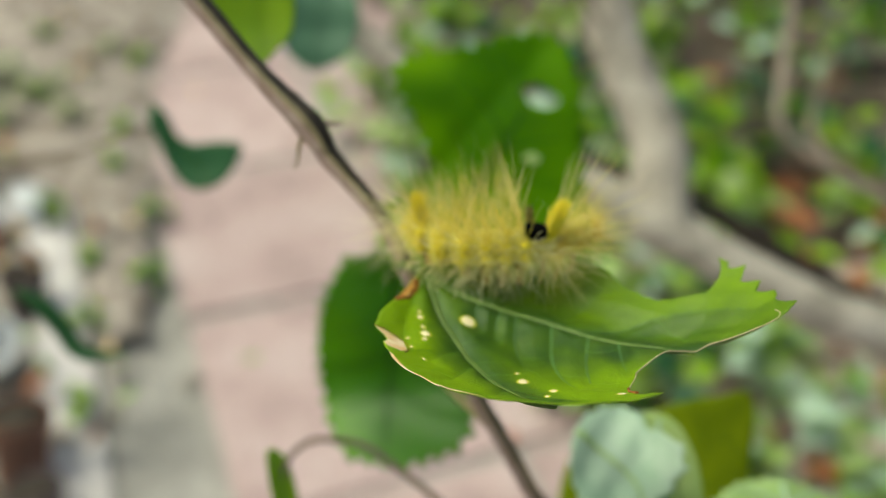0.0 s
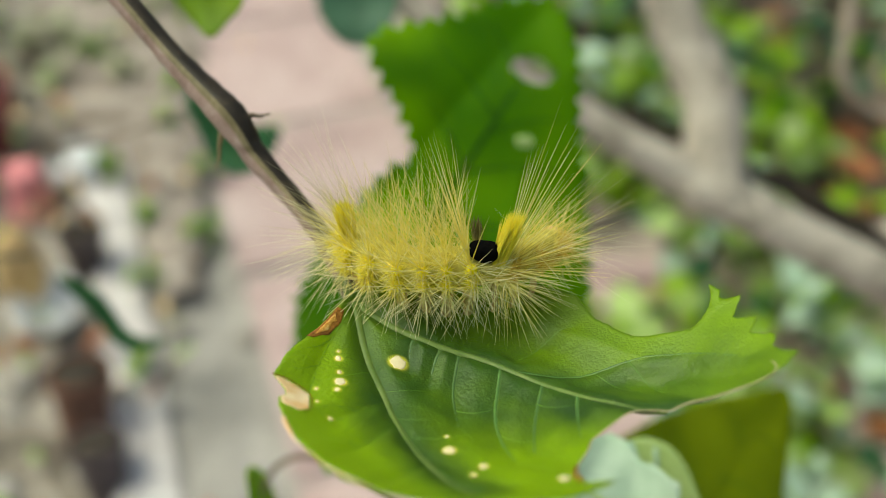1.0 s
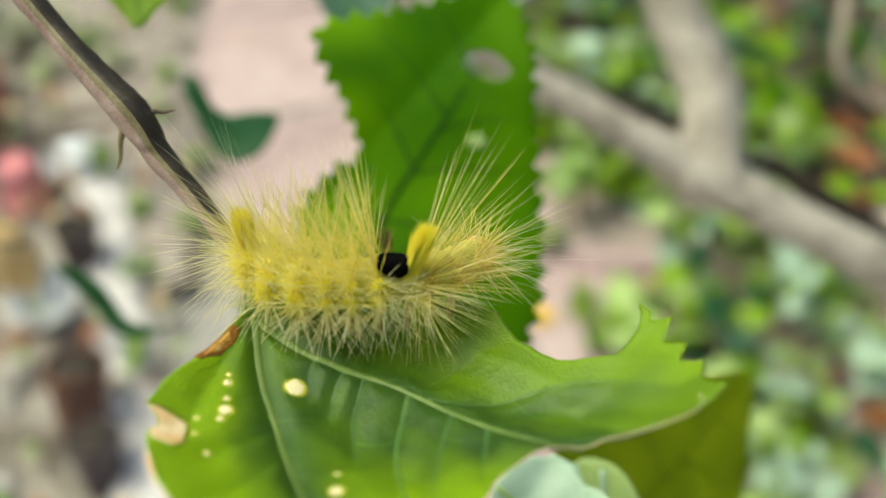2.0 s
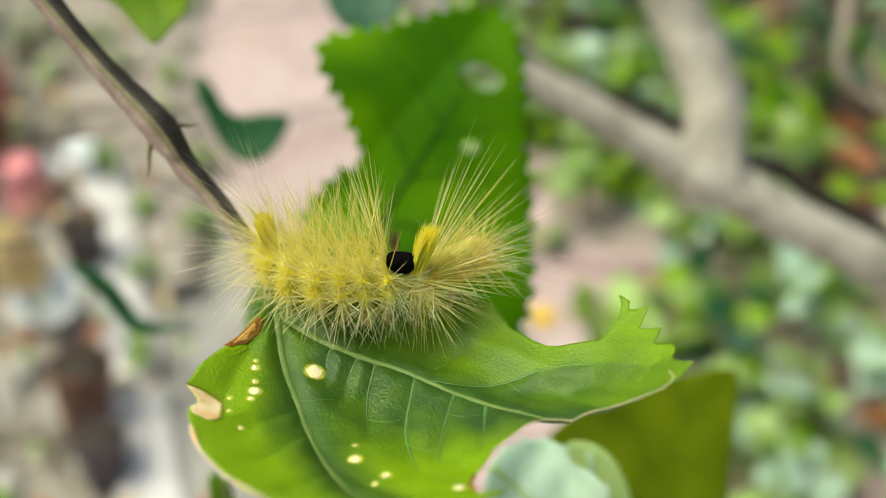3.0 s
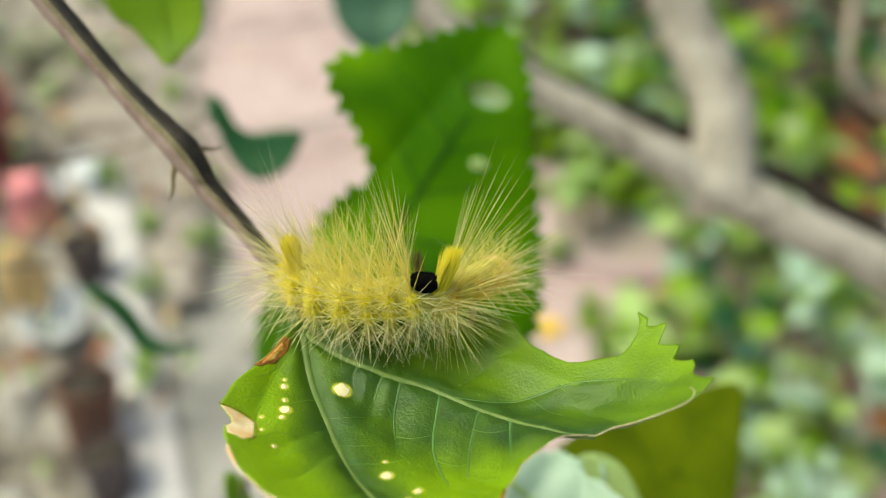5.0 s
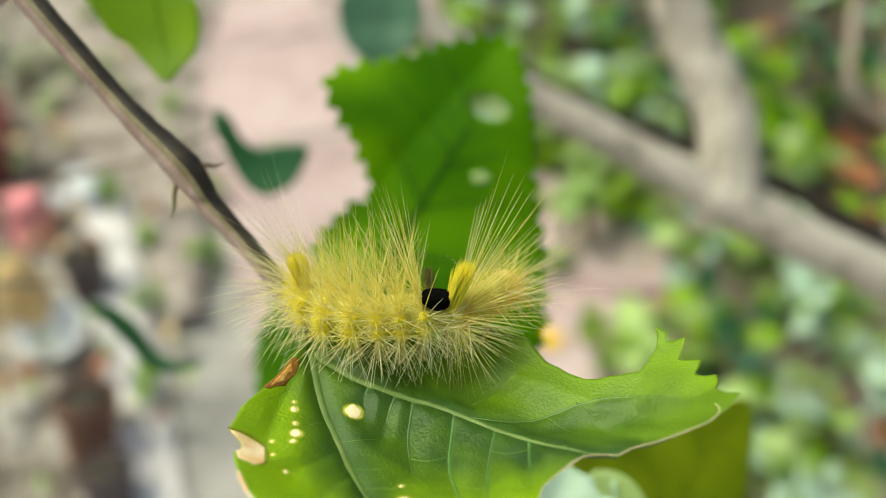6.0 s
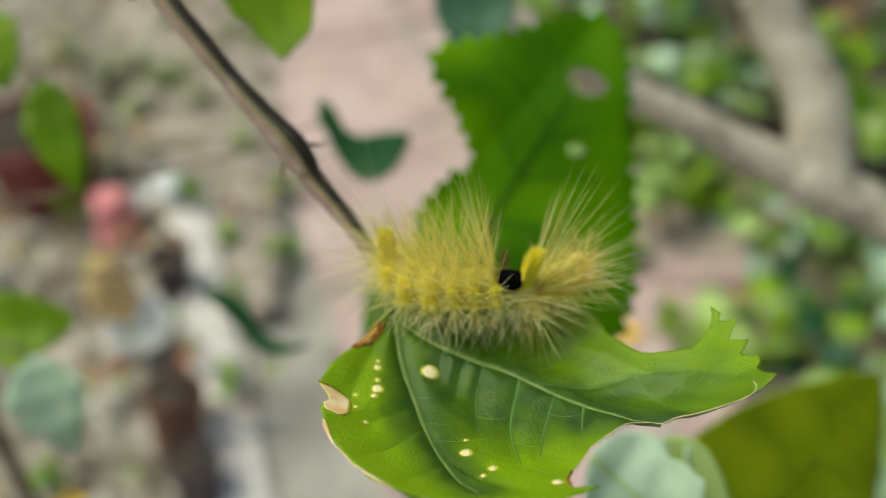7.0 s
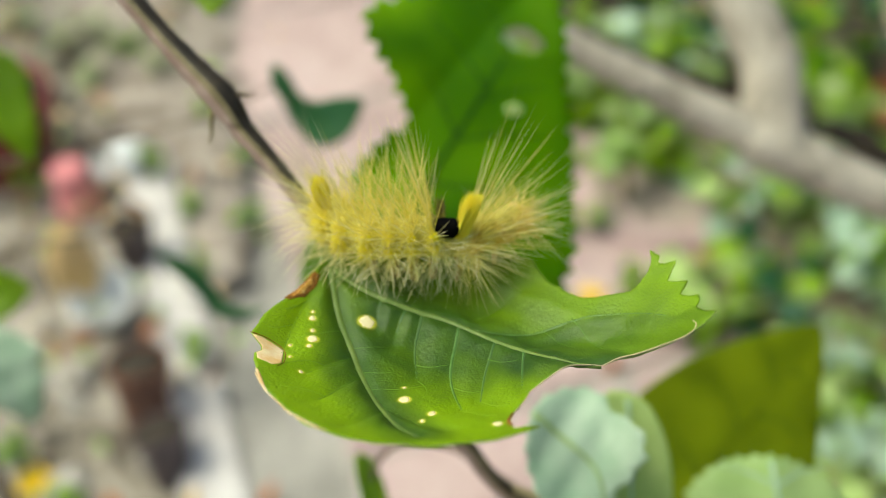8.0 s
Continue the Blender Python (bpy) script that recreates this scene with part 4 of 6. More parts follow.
    leaf = part("leaf", blade(rim(pale, 1.1, 5.0, 8), curl, 1.2, 0.25), "leaf_pale", shoot, "pale bluish-green curled young leaf", f)
    part("midrib", vein([(-7, 6), (0, 0), (6, -6), (8, -13)], curl, 0.6, 0.25, 0.1), "leaf_light", leaf)
    f = inv @ facing(0.0345, 0.1208, 0.9703, 42, -8, -14)
    bend = lambda p: 0.02 * p[:, 0] ** 2 + 0.8 * np.sin(p[:, 1] * 0.2)
    pale = [(-5, 10), (3, 8), (8, -1), (9.5, -12), (8, -24), (0, -28), (-8, -22), (-11, -8), (-9, 4)]
    leaf = part("leaf", blade(rim(pale, 0.3, 2.5, 9), bend, 1.3, 0.25), "leaf_light", shoot, "light green smooth leaf", f)
    part("midrib", vein([(-1, 8), (0, -8), (0, -26)], bend, 0.6, 0.25, 0.1), "leaf_pale", leaf)
    f = inv @ facing(0.0699, 0.1217, 0.9415, 42, -20, 0)
    bend = lambda p: -0.012 * p[:, 0] ** 2 + 0.6 * np.sin(p[:, 0] * 0.4) - 0.01 * p[:, 1] ** 2
    serr = [(-20, -2), (-14, 7), (-4, 11), (8, 10.5), (19, 5), (26, -4), (27, -16), (16, -28), (-4, -30), (-18, -18)]
    leaf = part("leaf", blade(rim(serr, 1.7, 4.2, 10), bend, 1.5, 0.3), "leaf_serrated", shoot, "light green serrated leaf", f)
    part("midrib", vein([(3, 9), (4, -8), (3, -26)], bend, 0.7, 0.3, 0.1), "leaf_pale", leaf)
    for s in (-1, 1):
        for y in (3, -7, -16):
            part("vein", vein([(3.5, y), (3.5 + 8 * s, y + 4), (3.5 + 15 * s, y + 5)], bend, 0.4, 0.12, 0.08), "leaf_pale", leaf)
    part("petiole", tube([mm(14, 114, 935), mm(40, 112, 925), mm(66, 105, 925)], [0.0012, 0.001, 0.001], 8), "stem_green", shoot)
    part("petiole", tube([mm(6, 113, 960), mm(16, 108, 962), mm(26, 106, 958)], [0.0012, 0.001, 0.001], 8), "stem_green", shoot)
    return shoot


# ================= the caterpillar =================
# the middle of the body from tail to head, in millimetres: the tail curls away behind, the head reaches over the leaf's edge
AXIS = [(-25.0, 117.5, 1046.6), (-24.2, 113.2, 1047.5), (-22.6, 109.4, 1048.5), (-20.0, 106.6, 1049.0), (-16.8, 105.1, 1049.3), (-13.4, 104.7, 1049.5), (-10.3, 104.7, 1049.6),
        (-7.1, 104.9, 1049.7), (-4.8, 105.2, 1049.5), (-1.8, 106.0, 1049.4), (1.2, 107.8, 1048.8), (3.8, 110.3, 1047.8), (5.6, 113.6, 1046.6), (6.4, 117.0, 1045.6)]
BACK = Vector((0, 0.12, 1)).normalized()      # the back's side of the body


def body_axis(k):
    """The middle of the body at the k-th of the joints above, with the way along it."""
    line = [Vector(p) for p in AXIS]
    k = min(max(k, 0.0), len(line) - 1.001)
    i, t = int(k), k - int(k)
    p0, p1, p2, p3 = line[max(i - 1, 0)], line[i], line[i + 1], line[min(i + 2, len(line) - 1)]
    q = 0.5 * (2 * p1 + (p2 - p0) * t + (2 * p0 - 5 * p1 + 4 * p2 - p3) * t * t + (3 * p1 - p0 - 3 * p2 + p3) * t ** 3)
    return q, (p2 - p1).lerp((p3 - p0) * 0.5, 0.5).normalized()


def body_radius(k):
    t = k / (len(AXIS) - 1)
    return 3.8 * max(0.0, 1 - abs(2 * t - 1) ** 5) ** 0.5 * (0.95 + 0.07 * math.cos(2 * math.pi * k)) * (1 - 0.25 * math.exp(-((k - 8) / 0.5) ** 2)) * (0.86 if k > 8.5 else 1.0 if k < 7.5 else 0.93)


def on_body(k, angle):
    """A place on the skin, that many degrees from the back towards the path's side, and the way out of the skin."""
    c, way = body_axis(k)
    side = BACK.cross(way).normalized() * -1
    if side.y > 0 or (abs(side.y) < 0.3 and side.x > 0 and k < 4):
        side = -side
    top = way.cross(side)
    if top.z < 0:
        top = -top
    a = math.radians(angle)
    out = (top * math.cos(a) + side * math.sin(a)).normalized()
    return c + out * body_radius(k), out, way


def body_mesh(k0, k1, origin, n=60, sides=24):
    bm = bmesh.new()
    rings = []
    for i in range(n + 1):
        k = k0 + (k1 - k0) * i / n
        c, _ = body_axis(k)
        ring = []
        for j in range(sides):
            q, out, _ = on_body(k, 360 * j / sides)
            ring.append(bm.verts.new((c + out * max(body_radius(k), 0.25) - origin) * 0.001))
        rings.append(ring)
    for a, b in zip(rings, rings[1:]):
        for j in range(sides):
            bm.faces.new((a[j], a[(j + 1) % sides], b[(j + 1) % sides], b[j]))
    bm.faces.new(rings[0][::-1])
    bm.faces.new(rings[-1])
    bmesh.ops.recalc_face_normals(bm, faces=bm.faces)
    return smooth(bm)


class Bristles:
    """Many thin tapered hairs gathered in one mesh; millimetres."""

    def __init__(self, origin, seed, parting=None):
        self.o, self.rng, self.parting = Vector(origin), random.Random(seed), parting
        self.v, self.f, self.along = [], [], []

    def blocks(self, root, way, length):
        """Whether a hair would lie across the bare black fold, where the coat is parted."""
        if self.parting is None:
            return False
        for t in (0.2, 0.4, 0.6, 0.8, 1.0):
            d = root + way * length * t - self.parting
            rise = d.y * 0.67 + d.z * 0.74
            if abs(d.x) < 2.1 and -1.0 < rise < 1.9 and d.z * 0.67 - d.y * 0.74 > -0.5 or abs(d.x - 0.3) < 1.5 and 1.9 <= rise < 7:
                return True
        return False

    def hair(self, root, way, length, r=0.06, bend=0.03):
        rng = self.rng
        way = way.normalized()
        if self.blocks(root, way, length) and rng.random() < 0.88:
            return
        side = way.orthogonal().normalized()
        side.rotate(Matrix.Rotation(rng.uniform(0, 6.3), 3, way))
        up = way.cross(side)
        curve = rng.uniform(-bend, bend) * length
        base = len(self.v)
        cuts = 4
        for i in range(cuts):
            t = i / cuts
            q = root + way * length * t + side * curve * t * t - Vector((0, 0, 1)) * 0.02 * length * t * t
            rr = r * (1 - 0.55 * t)
            for k in range(3):
                self.along.append(t)
                a = 2 * math.pi * k / 3
                self.v.append((q + side * math.cos(a) * rr + up * math.sin(a) * rr - self.o) * 0.001)
        self.along.append(1.0)
        self.v.append((root + way * length + side * curve - Vector((0, 0, 1)) * 0.02 * length - self.o) * 0.001)
        for i in range(cuts - 1):
            for k in range(3):
                a, b = base + i * 3 + k, base + i * 3 + (k + 1) % 3
                self.f.append((a, b, b + 3, a + 3))
        for k in range(3):
            self.f.append((base + (cuts - 1) * 3 + k, base + (cuts - 1) * 3 + (k + 1) % 3, base + cuts * 3))

    def star(self, root, way, angle, count, l0, l1, r=0.055, scatter=0.12, bend=0.03):
        """Straight hairs out of one wart, spread evenly over a cone of that half angle."""
        rng = self.rng
        way = way.normalized()
        a = way.orthogonal().normalized()
        b = way.cross(a)
        low = math.cos(math.radians(angle))
        for i in range(count):
            h = 1 - (1 - low) * (i + rng.random()) / count
            turn = i * 2.39996 + rng.uniform(-0.5, 0.5)
            w = math.sqrt(max(0, 1 - h * h))
            d = way * h + (a * math.cos(turn) + b * math.sin(turn)) * w
            q = root + Vector((rng.gauss(0, scatter), rng.gauss(0, scatter), rng.gauss(0, scatter)))
            self.hair(q, d, rng.uniform(l0, l1), r * rng.uniform(0.7, 1.2), bend)

    def mesh(self):
        me = bpy.data.meshes.new("bristles")
        me.from_pydata([tuple(p) for p in self.v], [], self.f)
        me.attributes.new("along", "FLOAT", "POINT").data.foreach_set("value", self.along)
        return me


def ball(c, r, origin, stretch=(1, 1, 1), sub=2):
    bm = bmesh.new()
    bmesh.ops.create_icosphere(bm, subdivisions=sub, radius=r * 0.001)
    bmesh.ops.scale(bm, vec=stretch, verts=bm.verts)
    bmesh.ops.translate(bm, vec=(Vector(c) - origin) * 0.001, verts=bm.verts)
    return smooth(bm)


def build_caterpillar():
    origin = Vector(PIVOT) * 1000
    bug = thing("caterpillar", "hairy pale-yellow caterpillar with golden brushes and a black gap", "caterpillar", at=PIVOT)
    body = part("body", body_mesh(0, 7.8, origin), "skin", bug)
    front = part("front_body", body_mesh(7.5, len(AXIS) - 1, origin, 44), "skin", bug)
    fold = body_axis(8)[0] + Vector((0.1, -0.8, 3.8))
    rise, near = Vector((0, 0.67, 0.74)), Vector((0, -0.74, 0.67))
    # joints: where along the body, length of the long hairs, how far they lean, hairs of one wart
    joints = [(1.0, 8.5, -0.8, 14), (2.0, 10, -0.55, 16), (3.0, 12, -0.4, 22), (4.0, 13.5, -0.32, 25), (5.0, 14.5, -0.3, 26), (6.0, 14.5, -0.3, 26), (7.0, 12.5, -0.34, 18),
              (9.0, 7, 1.4, 2), (10.0, 6, 1.8, 4), (11.0, 6, 2.0, 7), (12.0, 6.5, 2.0, 12)]
    seed = 10
    for k, length, lean, n in joints:
        seed += 5
        abdomen = k < 8
        owner = body if abdomen else front
        b = Bristles(origin, seed, fold)
        for angle in (18, -18):
            q, out, way = on_body(k, angle)
            b.star(q, out + BACK * 0.8 + way * lean, 36, int(n * 0.42), length * 0.7, length * 1.15, 0.066, 0.3)
        q, out, way = on_body(k, 50)
        b.star(q, out * 0.5 + BACK + way * lean, 44, int(n * 0.9), length * 0.6, length * 1.2, 0.076, 0.15)
        q, out, way = on_body(k, -50)
        b.star(q, out * 0.6 + BACK + way * lean, 44, n // 2, length * 0.6, length * 1.1, 0.05, 0.2)
        for angle in (30, -20):
            q, out, way = on_body(k, angle)
            b.star(q, out + way * lean * 0.6, 60, 15 if abdomen else 5, length * 0.25, length * 0.5, 0.045, 0.8, 0.06)
        part("dorsal_bristles", b.mesh(), "hair", owner)
        b = Bristles(origin, seed + 2, fold)
        q, out, way = on_body(k, 58)
        b.star(q + out * 0.3, out + way * lean * 0.3, 84, int(n * 0.8), 3.5, 8, 0.07, 0.06)
        q, out, way = on_body(k, 92)
        b.star(q + out * 0.3, out + way * lean * 0.4 - BACK * 0.15, 82, int(n * 1.05), 4.5, 10, 0.068, 0.06)
        q, out, way = on_body(k, 122)
        b.star(q, out + way * lean * 0.3, 62, n, 4, 9, 0.055, 0.15)
        q, out, way = on_body(k, -95)
        b.star(q, out + way * lean * 0.3, 75, n // 2, 5, 10, 0.05, 0.1)
        part("side_bristles", b.mesh(), "hair_pale", owner)
        for angle in (58, 92):
            q, out, way = on_body(k, angle)
            part("wart", ball(q, 0.85 if abdomen else 0.4, origin), "wart" if abdomen else "skin", owner)
        b = Bristles(origin, seed + 3, fold)
        thick = 2.1 if k < 4.5 else 1.6
        for angle, many in ((86, 120), (58, 60)):
            q, out, way = on_body(k, angle)
            b.star(q, out, 88, int(many * (1.6 if k < 4 else 1.0)) if abdomen else 30, 0.5, 1.5 * thick, 0.07, 0.22 * thick)
        part("short_bristles", b.mesh(), "brush" if abdomen else "hair_amber", owner, "dense short golden bristles" if abdomen else "short amber bristles")
        if k > 9:
            b = Bristles(origin, seed + 4)
            q, out, way = on_body(k, 80)
            b.star(q, out * 0.6 + way, 55, 24, 2.5, 6, 0.055, 0.5)
            part("amber_bristles", b.mesh(), "hair_amber", owner, "short amber bristles")
    # low on the narrow waist
    b = Bristles(origin, 89, fold)
    for k, angle, n in ((7.6, 88, 30), (8.3, 96, 34), (8.8, 100, 30), (7.4, 62, 22)):
        q, out, way = on_body(k, angle)
        b.star(q, out - BACK * 0.25 + way * 0.2, 76, n, 4, 10.5, 0.056, 0.12)
    part("side_bristles", b.mesh(), "hair_pale", front)
    # long fine hairs at the tail
    b = Bristles(origin, 90)
    c = body_axis(0.6)[0]
    b.star(c, Vector((-1, -0.25, 0.2)), 64, 150, 9, 19, 0.045, 0.9, 0.05)
    b.star(c + Vector((0, 0, 2)), Vector((-0.6, 0.1, 1)), 30, 34, 14, 25, 0.026, 1.2, 0.05)
    part("tail_bristles", b.mesh(), "hair_pale", body, "long fine cream bristles")
    # long upright hairs before the black fold, and finer ones further back
    b = Bristles(origin, 91)
    q, out, way = on_body(7.0, 50)
    for i in range(20):
        a = math.radians(b.rng.uniform(97, 112))
        b.hair(q, Vector((math.cos(a), 0, 0)) + rise * math.sin(a) + near * b.rng.uniform(-0.25, 0.2), b.rng.uniform(12, 21.5), 0.075, 0.02)
    for k in (3.4, 4.4, 5.4, 6.3):
        q, out, way = on_body(k, 20)
        b.star(q, BACK + way * -0.35 + Vector((0, 0.25, 0)), 24, 8, 13, 19, 0.045, 0.6)
    part("long_bristles", b.mesh(), "hair", body, "long upright yellow bristles")
    # the open fan before the head, out of one wart
    b = Bristles(origin, 92)
    q, out, way = on_body(8.6, 66)
    for i in range(64):
        a = -18 + 96 * (i + b.rng.random()) / 64
        far = 12.5 + 13 * max(0.0, math.sin(math.radians(a + 12))) ** 0.8
        a = math.radians(a)
        b.hair(q + Vector((b.rng.gauss(0, 0.12), 0, b.rng.gauss(0, 0.12))), Vector((math.cos(a), 0, 0)) + rise * math.sin(a) + near * b.rng.uniform(-0.45, 0.2), far * b.rng.uniform(0.62, 1.1), b.rng.uniform(0.06, 0.09), 0.02)
    q, out, way = on_body(8.75, 98)
    for i in range(44):
        a = math.radians(-98 + 88 * (i + b.rng.random()) / 44)
        b.hair(q + Vector((b.rng.gauss(0, 0.5), 0, b.rng.gauss(0, 0.2))), Vector((math.cos(a), 0, 0)) + rise * math.sin(a) + near * b.rng.uniform(-0.2, 0.45), b.rng.uniform(6, 12.5), b.rng.uniform(0.045, 0.07), 0.03)
    part("long_bristles", b.mesh(), "hair", front, "long fanned yellow bristles")
    b = Bristles(origin, 93)
    c = body_axis(12.2)[0]
    b.star(c, Vector((1.2, -0.1, 0.25)), 44, 44, 12, 20, 0.024, 1.2, 0.06)
    part("head_bristles", b.mesh(), "hair_pale", front, "very long fine bristles")
    # dense golden brushes
    for k, lean, h, owner, near_side in ((1.8, -0.12, 7.4, body, 34), (8.55, 0.3, 9.6, front, 40)):
        b = Bristles(origin, int(100 + k))
        q, out, way = on_body(k, near_side)
        for i in range(420):
            d = BACK + Vector((lean + b.rng.gauss(0, 0.06), b.rng.gauss(0, 0.06), 0))
            b.hair(q + Vector((b.rng.uniform(-0.95, 0.95), b.rng.uniform(-0.9, 0.9), -0.3)), d, h * b.rng.uniform(0.72, 1.0), 0.085, 0.03)
        part("brush", b.mesh(), "brush", owner, "dense golden hair brush")
    # a small olive tuft behind the fold
    b = Bristles(origin, 95)
    for i in range(70):
        b.hair(fold + Vector((-0.9 + b.rng.uniform(-0.6, 0.6), 1.3 + b.rng.uniform(-0.4, 0.4), 0.3)), rise + Vector((b.rng.gauss(-0.05, 0.08), 0, b.rng.gauss(0, 0.08))), b.rng.uniform(2.6, 4.4), 0.09, 0.05)
    part("brush", b.mesh(), "hair_olive", front, "small dull olive hair tuft")
    # black velvet between the segments: broad and flat above, narrow below
    gap = ball((0, 0, 0), 1000, Vector((0, 0, 0)), (1, 1, 1), 4)
    for v in gap.verts:
        w = Vector([math.copysign(abs(e) ** 0.6, e) for e in v.co])
        taper = 1 - 0.66 * max(0, -w.z) ** 1.3
        v.co = (fold + Vector((w.x * 2.2 * taper + 0.25 * max(0, -w.z), w.y * 1.5, w.z * 1.45 - 0.15 * w.x)) - origin) * 0.001
    part("velvet_gap", gap, "black", front, "black velvet patch")
    # legs
    for k in (2, 4, 5, 6, 7):
        for angle in (140, -140):
            q, out, way = on_body(k, angle)
            c = body_axis(k)[0]
            foot = c + Vector((0, 2.4 if angle < 0 else -2.4, -7.0))
            part("proleg", tube([(c.lerp(q, 0.8) - origin) * 0.001, (q.lerp(foot, 0.45) - origin) * 0.001, (foot - origin) * 0.001], [0.0011, 0.0008, 0.0007], 8), "leg", body)
    for k in (8.4, 9.3, 10.2):
        for angle in (135, -135):
            q, out, way = on_body(k, angle)
            c = body_axis(k)[0]
            foot = c + Vector((0.3, 2.4 if angle < 0 else -2.4, -7.0))
            part("leg", tube([(c.lerp(q, 0.8) - origin) * 0.001, (q.lerp(foot, 0.5) + Vector((0.3, 0, 0)) - origin) * 0.001, (foot - origin) * 0.001], [0.0006, 0.0005, 0.0003], 8), "leg", front)
    part("head", ball(body_axis(len(AXIS) - 1.2)[0] + Vector((0, 0, -0.6)), 2.2, origin, (0.9, 1, 1)), "leg", front, "amber head capsule")
    return bug, front


# ================= plants round about =================
def plain_leaf(length, width, seed, tooth=0.0, fold=0.2):
    """One blade that starts at its stalk and runs along y; millimetres."""
    rng = random.Random(seed)
    pts = []
    for k in range(9):
        t = k / 8
        w = width / 2 * math.sin(math.pi * t ** 0.75) ** 0.8 if 0 < t < 1 else 0.4
        pts.append((w * rng.uniform(0.92, 1.08), t * length))
    outline = pts + [(-x * rng.uniform(0.92, 1.08), y) for x, y in pts[::-1]]
    bend = lambda p: fold * np.abs(p[:, 0]) - (p[:, 1] / length) ** 2 * length * 0.16 + 0.02 * width * np.sin(p[:, 1] * 20 / length)
    return blade(rim(outline, tooth, max(length / 22, 2), seed), bend, length / 11, 0.35), bend


def build_olive_plant():
    """A broad olive leaf on its own thin stalk, swaying by itself."""
    plant = thing("olive_leaf_shoot", "swaying shoot with broad dull olive-green leaf", "plant", at=(0.0676, 0.1744, 0.9029))
    f = pose(0, 0, 0, 48, 0, 0)
    bend = lambda p: -0.004 * p[:, 0] ** 2 + 0.7 * np.sin(p[:, 0] * 0.15 + p[:, 1] * 0.1) + 0.08 * np.sin(p[:, 0] * 0.5)
    leaf_line = [(27.5, 27), (14, 27), (-2, 24), (-20, 16), (-34, 2), (-32, -30), (0, -38), (20, -34), (23, -20), (27, 5)]
    leaf = part("leaf", blade(rim(leaf_line[::-1], 0.4, 3, 21), bend, 1.8, 0.3), "leaf_olive", plant, at=f)
    part("midrib", vein([(-22, -26), (-8, -12), (8, 6), (24, 24)], bend, 0.8, 0.3, 0.1), "leaf_olive", leaf)
    for a, b in (((-14, -18), (-24, 0)), ((-8, -12), (12, -24)), ((0, -4), (-10, 16)), ((4, 2), (20, -8)), ((12, 10), (6, 24)), ((15, 14), (24, 8))):
        part("vein", vein([a, ((a[0] + b[0]) / 2 + 1, (a[1] + b[1]) / 2 + 1), b], bend, 0.35, 0.12, 0.03), "rib_dark", leaf)
    part("stalk", tube([f @ Vector((-0.022, -0.026, -0.001)), Vector((-0.01, 0.02, -0.1)), Vector((0.03, 0.05, -0.5)), Vector((0.05, 0.06, -0.93))], [0.0009, 0.0012, 0.002, 0.003], 8), "stem_green", plant)
    return plant


def build_tendril():
    """A thin looping twig with one narrow folded leaf, swaying by itself low behind the shoot."""
    twig = thing("looping_twig", "thin looping brown twig with a narrow green leaf", "plant", at=(-0.0397, 0.148, 0.9318))
    r = lambda x, h, d=0.0: Vector((x, 0.669 * h + 0.743 * d, 0.743 * h - 0.669 * d)) * 0.001
    part("twig", tube([r(1.5, -2), r(4, 4), r(11, 8), r(23, 6.5), r(33, 0), r(46, -10), r(62, -26, 6), r(80, -60, 30), r(90, -160, 60), r(95, -560, 260)], [0.0005, 0.0008, 0.0009, 0.001, 0.001, 0.0011, 0.0012, 0.0014, 0.0018, 0.0025], 8), "twig", twig)
    bend = lambda p: 0.09 * p[:, 0] ** 2 + 0.5 * np.sin(p[:, 1] * 0.2)
    f = pose(0, 0, 0, 48, 0, 0) @ pose(0, 0, 0, 0, 35, 14)
    leaf = part("leaf", blade(rim([(-2.6, 5), (0.5, 5.6), (3, 2), (4, -6), (3.4, -16), (0.5, -25), (-2.5, -15), (-3.6, -4)], 0.2, 2, 11), bend, 1.2, 0.25), "leaf_lime", twig, "narrow folded lime-green leaf", f)
    part("midrib", vein([(0.3, 5), (0.4, -8), (0.4, -22)], bend, 0.4, 0.2, 0.05), "vein", leaf)
    return twig


